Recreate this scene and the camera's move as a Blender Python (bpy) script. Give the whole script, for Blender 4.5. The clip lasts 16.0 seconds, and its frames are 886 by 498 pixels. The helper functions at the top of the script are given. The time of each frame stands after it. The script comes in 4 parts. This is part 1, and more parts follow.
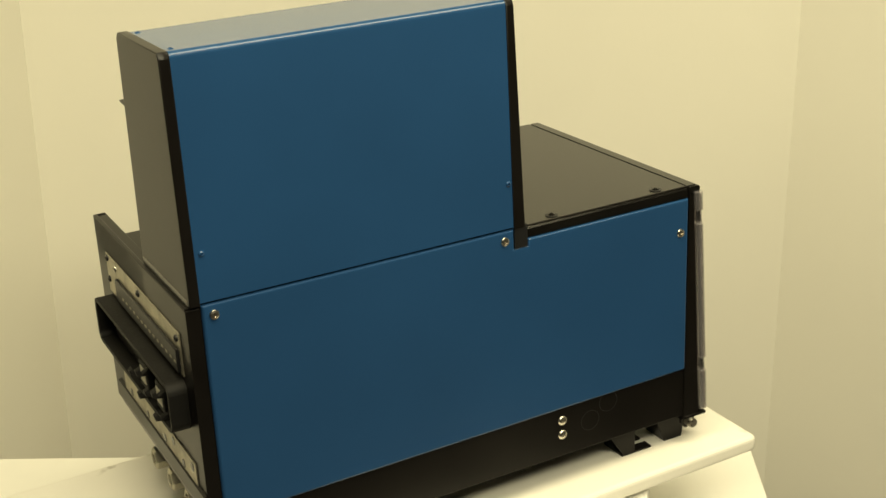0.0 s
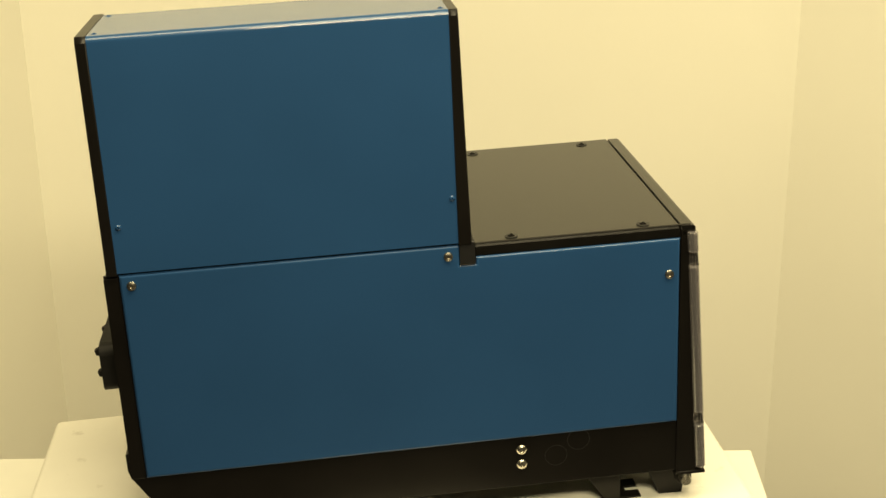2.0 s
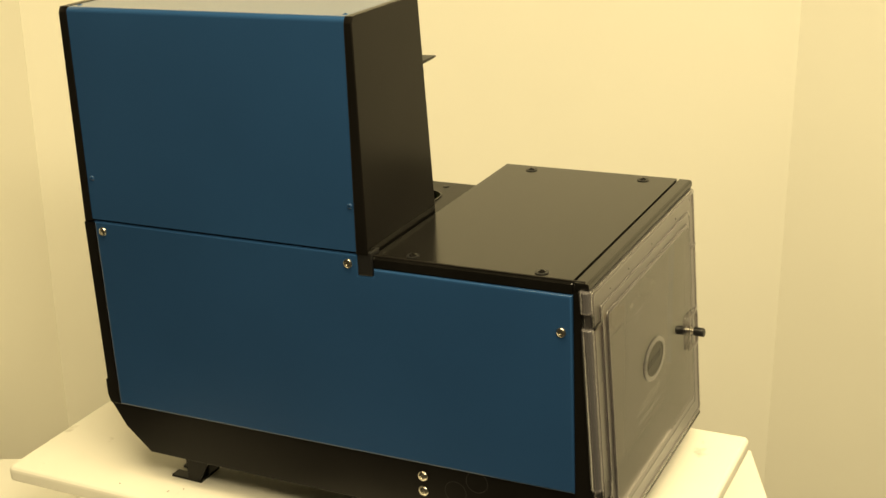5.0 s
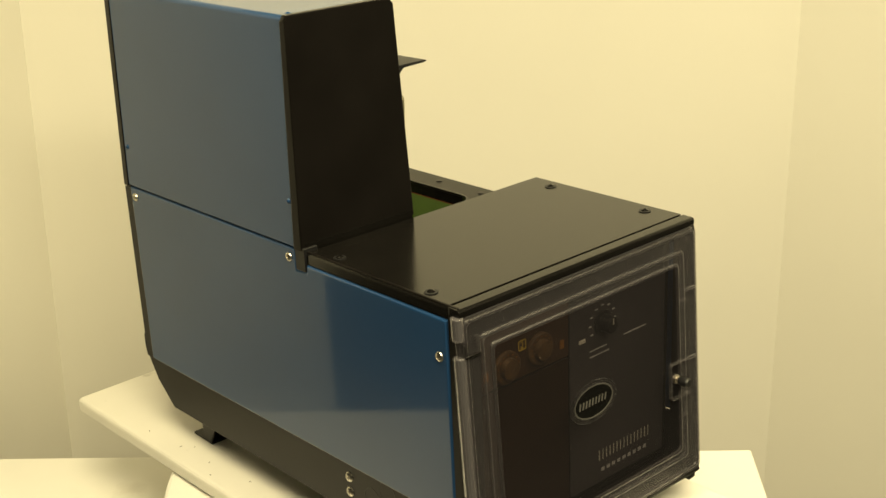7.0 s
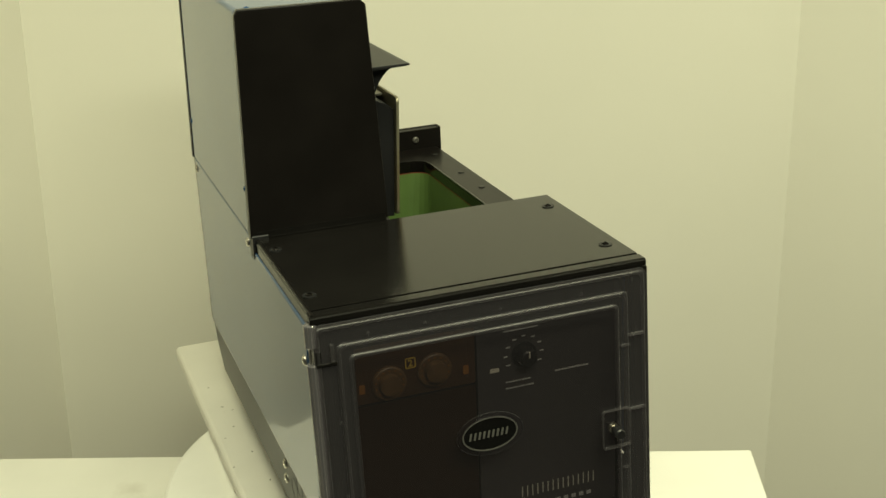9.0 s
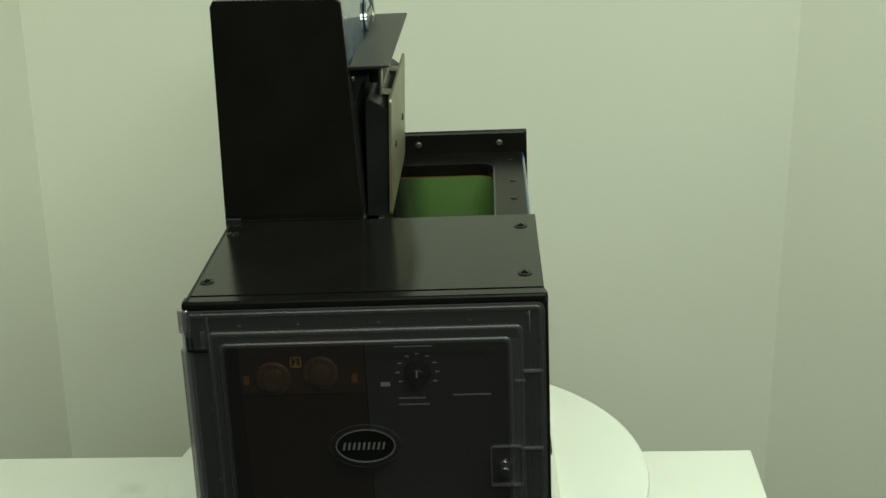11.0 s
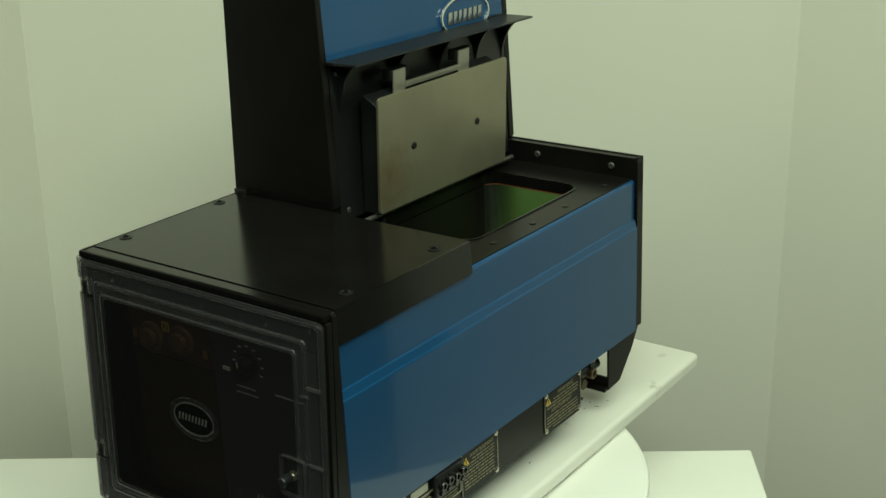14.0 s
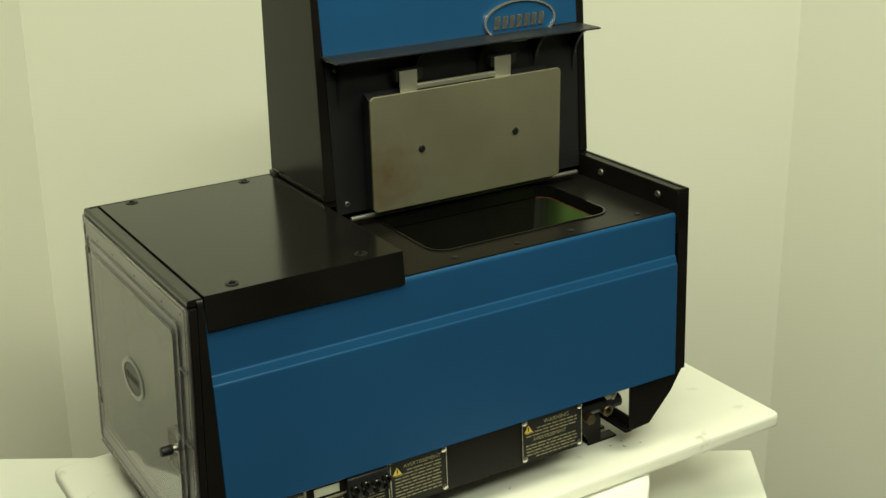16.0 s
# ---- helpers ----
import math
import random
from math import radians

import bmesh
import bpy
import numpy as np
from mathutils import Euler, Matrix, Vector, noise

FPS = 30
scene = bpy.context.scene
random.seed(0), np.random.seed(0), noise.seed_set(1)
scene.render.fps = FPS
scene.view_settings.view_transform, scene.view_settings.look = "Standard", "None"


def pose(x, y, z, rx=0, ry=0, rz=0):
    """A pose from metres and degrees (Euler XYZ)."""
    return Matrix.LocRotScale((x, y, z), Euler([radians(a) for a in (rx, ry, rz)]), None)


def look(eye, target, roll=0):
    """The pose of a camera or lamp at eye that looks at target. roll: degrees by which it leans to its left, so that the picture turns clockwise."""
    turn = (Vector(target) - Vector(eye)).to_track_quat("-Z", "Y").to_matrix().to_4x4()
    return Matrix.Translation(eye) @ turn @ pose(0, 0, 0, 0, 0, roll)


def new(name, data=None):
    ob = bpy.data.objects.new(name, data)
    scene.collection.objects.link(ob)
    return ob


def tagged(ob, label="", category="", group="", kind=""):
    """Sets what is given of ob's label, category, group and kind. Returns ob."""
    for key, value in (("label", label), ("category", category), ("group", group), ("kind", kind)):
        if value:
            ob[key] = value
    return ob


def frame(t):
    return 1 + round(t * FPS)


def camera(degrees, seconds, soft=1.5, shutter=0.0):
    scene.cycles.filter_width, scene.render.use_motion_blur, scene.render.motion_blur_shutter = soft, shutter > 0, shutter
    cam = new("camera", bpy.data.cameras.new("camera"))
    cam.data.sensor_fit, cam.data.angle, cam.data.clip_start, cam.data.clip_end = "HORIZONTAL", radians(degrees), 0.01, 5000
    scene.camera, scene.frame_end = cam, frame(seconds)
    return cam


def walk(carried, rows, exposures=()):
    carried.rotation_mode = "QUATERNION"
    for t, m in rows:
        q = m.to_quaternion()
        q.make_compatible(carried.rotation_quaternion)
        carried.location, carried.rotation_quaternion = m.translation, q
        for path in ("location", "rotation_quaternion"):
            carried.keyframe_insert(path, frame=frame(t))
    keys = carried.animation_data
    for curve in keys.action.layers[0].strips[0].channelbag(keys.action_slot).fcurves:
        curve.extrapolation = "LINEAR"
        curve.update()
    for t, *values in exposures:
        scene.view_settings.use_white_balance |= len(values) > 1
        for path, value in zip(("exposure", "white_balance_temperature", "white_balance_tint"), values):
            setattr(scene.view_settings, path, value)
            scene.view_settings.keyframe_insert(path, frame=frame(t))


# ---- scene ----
# One fixed camera before a white booth; a hot-melt machine turns on a turntable on a table.
EYE_Z = 1.75            # table top at 0.75
BOARD_Z = EYE_Z - 0.853  # top of the carrying board
DOOR_LEAN = 0.0575      # how far the door runs out towards its foot, per metre
TILT = 0.0136           # rise of the board and the body towards the door end
EXPO = [(0.0, 0.05, 7450, 0), (1.5, 0.22, 8200, 0), (3.5, 0.31, 9400, 2), (4.0, 0.33, 9400, 2), (6.5, 0.24, 8600, 1), (7.0, 0.25, 8200, 0), (8.0, 0.17, 7300, -6), (9.0, -0.08, 6600, -10),
        (10.0, -0.28, 5800, -15), (12.5, -0.43, 5300, -18), (14.0, -0.46, 5500, -18), (15.0, -0.27, 5850, -16), (16.0, -0.07, 6200, -13)]
cam = camera(37.9, 16.0, soft=1.5)
STAND = pose(0, -1.5, EYE_Z, 69.402, 0, -2.326) @ pose(0, 0, 0, 0, 0, -2.554)
walk(cam, [(0.0, STAND), (16.0, STAND)], exposures=EXPO)

# seconds and degrees of the turntable
TURN = [(0.0, 25.35), (0.5, 19.65), (1.0, 14.04), (1.5, 8.56), (2.0, 3.08), (2.5, -2.39), (3.0, -7.88), (3.5, -13.43), (4.0, -18.81), (6.5, -45.92), (7.0, -51.26), (7.5, -56.74), (8.0, -62.18), (8.5, -67.62), (9.0, -73.14), (9.5, -78.42), (10.0, -83.79), (12.5, -111.87), (13.0, -117.66), (13.5, -123.41), (14.0, -129.18), (14.5, -135.04), (15.0, -140.75), (15.5, -146.56), (16.0, -152.48)]


# ---- light ----
world = bpy.data.worlds.new("room_air")
scene.world = world
world.use_nodes = True
world.node_tree.nodes["Background"].inputs[0].default_value = (0.9, 0.95, 1.0, 1)
world.node_tree.nodes["Background"].inputs[1].default_value = 0.03


def lamp(name, at, target, sx, sy, watts, colour):
    data = bpy.data.lights.new(name, "AREA")
    data.shape, data.size, data.size_y, data.energy, data.color = "RECTANGLE", sx, sy, watts, colour
    ob = new(name, data)
    ob.matrix_world = look(at, target)
    return ob


lamp("ceiling_lamp", (0.44, -0.55, 2.66), (0.44, -0.5499, 0), 2.3, 0.5, 49, (1.0, 0.89, 0.655))
# unseen fill lamp, added to light the upright faces from the front
lamp("front_fill_lamp", (0.44, -1.8, 2.66), (0.44, -1.7999, 0), 1.2, 0.45, 47, (1.0, 0.915, 0.72))


# ---- materials ----
def shader(name, base, rough=0.5, metal=0.0, vary=0.12, scale=30.0, fine=300.0, bump=0.0, coat=0.0, coat_rough=0.1, coat_ior=1.5, stain=None, stain_scale=4.0, stain_lo=0.62, spec=0.5, even=0.15):
    """A painted or metal surface: base colour with cloudy and fine variation, gloss variation and a fine relief."""
    m = bpy.data.materials.new(name)
    m.use_nodes = True
    nt = m.node_tree
    n, l = nt.nodes, nt.links
    p = n["Principled BSDF"]
    p.inputs["Metallic"].default_value = metal
    p.inputs["Coat Weight"].default_value = coat
    p.inputs["Coat Roughness"].default_value = coat_rough
    p.inputs["Coat IOR"].default_value = coat_ior
    p.inputs["Specular IOR Level"].default_value = spec
    co = n.new("ShaderNodeTexCoord")
    big, small = n.new("ShaderNodeTexNoise"), n.new("ShaderNodeTexNoise")
    big.inputs["Scale"].default_value, small.inputs["Scale"].default_value = scale, fine
    big.inputs["Detail"].default_value, small.inputs["Detail"].default_value = 4, 3
    l.new(co.outputs["Object"], big.inputs["Vector"])
    l.new(co.outputs["Object"], small.inputs["Vector"])
    ramp = n.new("ShaderNodeMapRange")
    ramp.inputs["From Min"].default_value, ramp.inputs["From Max"].default_value = 0.3, 0.7
    ramp.inputs["To Min"].default_value, ramp.inputs["To Max"].default_value = 1 - vary, 1 + vary
    l.new(big.outputs["Fac"], ramp.inputs["Value"])
    mul = n.new("ShaderNodeVectorMath")
    mul.operation = "SCALE"
    mul.inputs[0].default_value = base
    l.new(ramp.outputs["Result"], mul.inputs["Scale"])
    colour = mul.outputs["Vector"]
    if stain:
        spots = n.new("ShaderNodeTexNoise")
        spots.inputs["Scale"].default_value, spots.inputs["Detail"].default_value = stain_scale, 6
        l.new(co.outputs["Object"], spots.inputs["Vector"])
        cut = n.new("ShaderNodeMapRange")
        cut.inputs["From Min"].default_value, cut.inputs["From Max"].default_value = stain_lo, stain_lo + 0.12
        l.new(spots.outputs["Fac"], cut.inputs["Value"])
        mix = n.new("ShaderNodeMix")
        mix.data_type = "RGBA"
        l.new(cut.outputs["Result"], mix.inputs["Factor"])
        l.new(colour, mix.inputs[6])
        mix.inputs[7].default_value = (*stain, 1)
        colour = mix.outputs[2]
    l.new(colour, p.inputs["Base Color"])
    gloss = n.new("ShaderNodeMapRange")
    gloss.inputs["To Min"].default_value, gloss.inputs["To Max"].default_value = rough * (1 - even), min(1, rough * (1 + even))
    l.new(small.outputs["Fac"], gloss.inputs["Value"])
    l.new(gloss.outputs["Result"], p.inputs["Roughness"])
    if bump:
        b = n.new("ShaderNodeBump")
        b.inputs["Strength"].default_value, b.inputs["Distance"].default_value = bump, 0.0006
        l.new(small.outputs["Fac"], b.inputs["Height"])
        l.new(b.outputs["Normal"], p.inputs["Normal"])
    return m


def see_through(name, tint, tint_mix=0.0, rough=0.06, edge=0.035, rise=3.0, rim_gain=0.85):
    """Thin clear plastic: tinted clear view with a gloss that grows at the rim."""
    m = bpy.data.materials.new(name)
    m.use_nodes = True
    n, l = m.node_tree.nodes, m.node_tree.links
    n.remove(n["Principled BSDF"])
    out = n["Material Output"]
    clear, gloss, rim, mix = n.new("ShaderNodeBsdfTransparent"), n.new("ShaderNodeBsdfGlossy"), n.new("ShaderNodeLayerWeight"), n.new("ShaderNodeMixShader")
    power, scale = n.new("ShaderNodeMath"), n.new("ShaderNodeMath")
    clear.inputs["Color"].default_value = (*tint, 1)
    gloss.inputs["Roughness"].default_value = rough
    gloss.inputs["Color"].default_value = (0.9, 0.9, 0.9, 1)
    rim.inputs["Blend"].default_value = 0.5
    power.operation, scale.operation = "POWER", "MULTIPLY_ADD"
    power.inputs[1].default_value = rise
    scale.inputs[1].default_value, scale.inputs[2].default_value = rim_gain, edge
    l.new(rim.outputs["Facing"], power.inputs[0])
    l.new(power.outputs[0], scale.inputs[0])
    l.new(scale.outputs[0], mix.inputs[0])
    l.new(clear.outputs[0], mix.inputs[1])
    l.new(gloss.outputs[0], mix.inputs[2])
    last = mix.outputs[0]
    if tint_mix:
        haze, mix2 = n.new("ShaderNodeBsdfDiffuse"), n.new("ShaderNodeMixShader")
        haze.inputs["Color"].default_value = (0.30, 0.285, 0.31, 1)
        mix2.inputs[0].default_value = tint_mix
        l.new(last, mix2.inputs[1])
        l.new(haze.outputs[0], mix2.inputs[2])
        last = mix2.outputs[0]
    l.new(last, out.inputs["Surface"])
    return m


BLUE = shader("blue_paint", (0.0148, 0.0595, 0.158), rough=0.30, vary=0.05, scale=6, fine=900, bump=0.015, coat=1.0, coat_rough=0.06, coat_ior=1.31, spec=0.14)
BLACK = shader("black_paint", (0.006, 0.0055, 0.005), rough=0.17, vary=0.2, scale=14, fine=150, bump=0.0, even=0.05, spec=0.48)
SATIN = shader("satin_black_paint", (0.0072, 0.0063, 0.0058), rough=0.28, vary=0.2, scale=14, fine=120, bump=0.0, spec=0.16, even=0.03)
MATTE = shader("matte_black_moulding", (0.009, 0.0085, 0.008), rough=0.6, vary=0.2, scale=20, fine=300, spec=0.25)
PLASTIC = shader("black_plastic", (0.010, 0.010, 0.011), rough=0.40, vary=0.2, scale=20, fine=500, bump=0.10)
STEEL = shader("nickel_steel", (0.56, 0.53, 0.47), rough=0.28, metal=1.0, vary=0.15, scale=60)
ALU = shader("brushed_aluminium", (0.43, 0.41, 0.35), rough=0.45, metal=0.78, vary=0.10, scale=9, fine=260, bump=0.08)


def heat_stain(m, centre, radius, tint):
    """A brownish cloud of scorched glue round a place on the surface."""
    n, l = m.node_tree.nodes, m.node_tree.links
    p = n["Principled BSDF"]
    base = p.inputs["Base Color"].links[0].from_socket
    co, far, noise, add, cut, mix = (n.new("ShaderNode" + k) for k in ("TexCoord", "VectorMath", "TexNoise", "Math", "MapRange", "Mix"))
    far.operation, add.operation, mix.data_type = "DISTANCE", "MULTIPLY_ADD", "RGBA"
    far.inputs[1].default_value = centre
    noise.inputs["Scale"].default_value, noise.inputs["Detail"].default_value = 45, 5
    l.new(co.outputs["Object"], far.inputs[0])
    l.new(co.outputs["Object"], noise.inputs["Vector"])
    l.new(noise.outputs["Fac"], add.inputs[0])
    add.inputs[1].default_value = radius * 1.6
    l.new(far.outputs["Value"], add.inputs[2])
    cut.inputs["From Min"].default_value, cut.inputs["From Max"].default_value = radius * 0.7, radius * 2.0
    cut.inputs["To Min"].default_value, cut.inputs["To Max"].default_value = 0.85, 0.0
    l.new(add.outputs[0], cut.inputs["Value"])
    l.new(cut.outputs["Result"], mix.inputs["Factor"])
    l.new(base, mix.inputs[6])
    mix.inputs[7].default_value = (*tint, 1)
    l.new(mix.outputs[2], p.inputs["Base Color"])


PLATE_ALU = shader("stained_aluminium", (0.35, 0.325, 0.235), rough=0.45, metal=0.78, vary=0.10, scale=9, fine=260, bump=0.08)
heat_stain(PLATE_ALU, (0.008, 0.008, 0.385), 0.045, (0.24, 0.17, 0.09))
ZINC = shader("dull_zinc_plate", (0.50, 0.47, 0.38), rough=0.45, metal=0.8, vary=0.25, scale=40, stain=(0.10, 0.09, 0.07), stain_scale=25)
CHROME = shader("bright_chrome", (0.72, 0.72, 0.70), rough=0.2, metal=0.85, vary=0.05)
DARKCHROME = shader("dark_chrome", (0.40, 0.41, 0.42), rough=0.2, metal=0.9, vary=0.05)
DULL = shader("dull_dark_steel", (0.17, 0.165, 0.15), rough=0.45, metal=0.8, vary=0.2, scale=60)
BRASS = shader("worn_brass", (0.115, 0.087, 0.05), rough=0.4, metal=0.8, vary=0.3, scale=60)
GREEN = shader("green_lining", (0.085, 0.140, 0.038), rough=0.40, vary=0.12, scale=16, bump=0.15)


def lid_shade(m, y_dark, y_green):
    """Lid shade painted into the lining: black beside the lid, fading to green."""
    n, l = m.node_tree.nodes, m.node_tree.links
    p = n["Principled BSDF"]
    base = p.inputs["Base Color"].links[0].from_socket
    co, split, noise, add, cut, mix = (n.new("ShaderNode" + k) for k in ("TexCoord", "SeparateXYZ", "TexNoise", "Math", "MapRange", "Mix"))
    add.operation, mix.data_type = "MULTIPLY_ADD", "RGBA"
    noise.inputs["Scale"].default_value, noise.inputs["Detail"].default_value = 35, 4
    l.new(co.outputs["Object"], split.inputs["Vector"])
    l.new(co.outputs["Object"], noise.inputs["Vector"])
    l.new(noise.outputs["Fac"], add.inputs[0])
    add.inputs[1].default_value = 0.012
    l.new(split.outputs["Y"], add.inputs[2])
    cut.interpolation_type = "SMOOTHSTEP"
    cut.inputs["From Min"].default_value, cut.inputs["From Max"].default_value = y_dark, y_green
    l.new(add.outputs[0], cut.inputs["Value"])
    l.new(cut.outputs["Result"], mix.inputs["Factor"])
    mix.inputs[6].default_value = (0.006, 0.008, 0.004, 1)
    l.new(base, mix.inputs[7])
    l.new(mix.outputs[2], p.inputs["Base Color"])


lid_shade(GREEN, -0.006, 0.046)
RUST = shader("orange_seal", (0.13, 0.034, 0.013), rough=0.7, vary=0.2)
PLATEP = shader("worn_plate_print", (0.22, 0.195, 0.115), rough=0.6, vary=0.35, scale=220)
PLATEB = shader("black_warning_plate", (0.012, 0.0115, 0.011), rough=0.45, vary=0.2, scale=40, spec=0.2)
WHITE = shader("white_laminate", (0.84, 0.83, 0.78), rough=0.55, vary=0.03, scale=5, fine=400, bump=0.05, stain=(0.70, 0.68, 0.62), stain_scale=7, stain_lo=0.68)
BOARDW = shader("scuffed_white_board", (0.80, 0.78, 0.72), rough=0.55, vary=0.03, scale=7, fine=200, bump=0.15, stain=(0.50, 0.47, 0.41), stain_scale=24, stain_lo=0.665)
SCUFF = shader("dark_scuff", (0.15, 0.125, 0.085), rough=0.7, vary=0.3, scale=200)
WALL = shader("booth_panel_paint", (0.81, 0.79, 0.71), rough=0.75, vary=0.03, scale=1.2, fine=160, bump=0.10)
ROOM = shader("room_wall_paint", (0.05, 0.047, 0.043), rough=0.8, vary=0.06, scale=1.5, fine=160)
FLOOR = shader("grey_vinyl_floor", (0.05, 0.047, 0.045), rough=0.5, vary=0.15, scale=3, fine=60)
CREAM = shader("cream_print", (0.62, 0.60, 0.50), rough=0.6, vary=0.05)
GREYP = shader("grey_print", (0.5, 0.5, 0.48), rough=0.6, vary=0.05)
LABEL = shader("aged_white_label", (0.46, 0.45, 0.37), rough=0.6, vary=0.08, scale=60)
YELLOWP = shader("yellow_print", (0.60, 0.42, 0.06), rough=0.6, vary=0.1)
AMBERP = shader("amber_print", (0.24, 0.10, 0.015), rough=0.5, vary=0.1)
PLATE = shader("charcoal_plate", (0.046, 0.044, 0.046), rough=0.5, vary=0.1, scale=12)
PANELB = shader("charcoal_panel", (0.030, 0.030, 0.033), rough=0.5, vary=0.1, scale=12)
DIALF = shader("amber_dark_dial", (0.095, 0.052, 0.018), rough=0.5, vary=0.3, scale=60)
BADGEP = shader("dim_badge_print", (0.085, 0.083, 0.077), rough=0.5, vary=0.08)
BADGEF = shader("black_badge_enamel", (0.004, 0.004, 0.004), rough=0.25, vary=0.1, spec=0.45)
NIGHT = shader("black_brown_window", (0.024, 0.012, 0.005), rough=0.3, vary=0.1, scale=12, spec=0.25)
BROWN = shader("dark_brown_panel", (0.046, 0.022, 0.008), rough=0.4, vary=0.1, scale=12)
SMOKE = see_through("smoked_clear_plastic", (0.74, 0.72, 0.73), 0.020, edge=0.03, rise=4.0, rim_gain=1.0)
BAND = see_through("hazy_moulded_plastic", (0.80, 0.78, 0.80), 0.050, rough=0.36, edge=0.03, rise=2.8)
RIDGE = see_through("bright_moulded_ridge", (0.72, 0.70, 0.72), 0.050, rough=0.40, edge=0.055, rise=3.2)
BOSS = see_through("clear_badge_boss", (0.85, 0.84, 0.86), 0.010, rough=0.35, edge=0.012, rise=2.6)
CLEAR = see_through("clear_plastic_edge", (0.84, 0.83, 0.82), 0.05, rough=0.2, edge=0.05)
TUBE = see_through("clear_hinge_tube", (0.82, 0.80, 0.78), 0.26, rough=0.2, edge=0.10, rise=1.8)


# ---- mesh helpers ----
def box(bm, x0, x1, y0, y1, z0, z1, bevel=0.0, seg=2):
    vs = [bm.verts.new((x, y, z)) for x in (x0, x1) for y in (y0, y1) for z in (z0, z1)]
    fs = [bm.faces.new([vs[i] for i in f]) for f in ((0, 1, 3, 2), (4, 6, 7, 5), (0, 4, 5, 1), (2, 3, 7, 6), (0, 2, 6, 4), (1, 5, 7, 3))]
    if bevel:
        es = list({e for f in fs for e in f.edges})
        bmesh.ops.bevel(bm, geom=es, offset=bevel, segments=seg, affect="EDGES", profile=0.5)
    return bm


def prism(bm, poly, axis, a, b, bevel=0.0, seg=2):
    """A polygon drawn across the other two axes (in x, y, z order), drawn out along axis from a to b."""
    def at(u, v, w):
        return {"x": (w, u, v), "y": (u, w, v), "z": (u, v, w)}[axis]
    lo = [bm.verts.new(at(u, v, a)) for u, v in poly]
    hi = [bm.verts.new(at(u, v, b)) for u, v in poly]
    fs = [bm.faces.new(lo), bm.faces.new(hi)]
    k = len(poly)
    fs += [bm.faces.new((lo[i], lo[(i + 1) % k], hi[(i + 1) % k], hi[i])) for i in range(k)]
    bmesh.ops.recalc_face_normals(bm, faces=fs)
    if bevel:
        es = list({e for f in fs[:2] for e in f.edges})
        bmesh.ops.bevel(bm, geom=es, offset=bevel, segments=seg, affect="EDGES", profile=0.5)
    return bm


def round_rect(u0, u1, v0, v1, r, k=5):
    pts = []
    for cu, cv, a0 in ((u1 - r, v1 - r, 0), (u0 + r, v1 - r, 90), (u0 + r, v0 + r, 180), (u1 - r, v0 + r, 270)):
        pts += [(cu + r * math.cos(radians(a0 + 90 * i / k)), cv + r * math.sin(radians(a0 + 90 * i / k))) for i in range(k + 1)]
    return pts


def ring(bm, outer, inner, axis, a, b):
    """A frame between two outlines with the same number of points."""
    def at(p, w):
        u, v = p
        return {"x": (w, u, v), "y": (u, w, v), "z": (u, v, w)}[axis]
    rows = [[bm.verts.new(at(p, w)) for p in o] for o, w in ((outer, a), (outer, b), (inner, b), (inner, a))]
    k = len(outer)
    fs = []
    for q in range(4):
        r0, r1 = rows[q], rows[(q + 1) % 4]
        fs += [bm.faces.new((r0[i], r0[(i + 1) % k], r1[(i + 1) % k], r1[i])) for i in range(k)]
    bmesh.ops.recalc_face_normals(bm, faces=fs)
    return bm


def oval(cu, cv, ru, rv, k=40):
    return [(cu + ru * math.cos(2 * math.pi * i / k), cv + rv * math.sin(2 * math.pi * i / k)) for i in range(k)]


def turned(bm, profile, at, axis, k=24):
    """A body turned round an axis: (distance along, radius) pairs from at, along axis (a letter, - for backwards)."""
    k = k if k == 6 else max(k, 20)
    s = -1 if axis[0] == "-" else 1
    ax = axis[-1]
    loops = []
    for d, r in profile:
        loop = []
        for i in range(k):
            c, n = r * math.cos(2 * math.pi * i / k), r * math.sin(2 * math.pi * i / k)
            v = {"x": (s * d, c, n), "y": (c, s * d, n), "z": (c, n, s * d)}[ax]
            loop.append(bm.verts.new((at[0] + v[0], at[1] + v[1], at[2] + v[2])))
        loops.append(loop)
    fs = [bm.faces.new(loops[0]), bm.faces.new(loops[-1])]
    for a, b in zip(loops, loops[1:]):
        fs += [bm.faces.new((a[i], a[(i + 1) % k], b[(i + 1) % k], b[i])) for i in range(k)]
    bmesh.ops.recalc_face_normals(bm, faces=fs)
    return bm


def part(name, bm, material, parent=None, label="", smooth=32, kind=""):
    me = bpy.data.meshes.new(name)
    bmesh.ops.recalc_face_normals(bm, faces=bm.faces[:])
    if smooth:  # round bodies shade smooth, broad flat faces stay flat
        for f in bm.faces:
            f.smooth = True
        for e in bm.edges:
            if len(e.link_faces) == 2:
                turn = e.calc_face_angle(0)
                broad = max(f.calc_area() for f in e.link_faces) > 3e-4
                e.smooth = turn < radians(3 if broad else smooth)
    bm.to_mesh(me)
    bm.free()
    me.materials.append(material)
    ob = new(name, me)
    if parent:
        ob.parent = parent
    return tagged(ob, label=label, kind=kind)


def B():
    return bmesh.new()


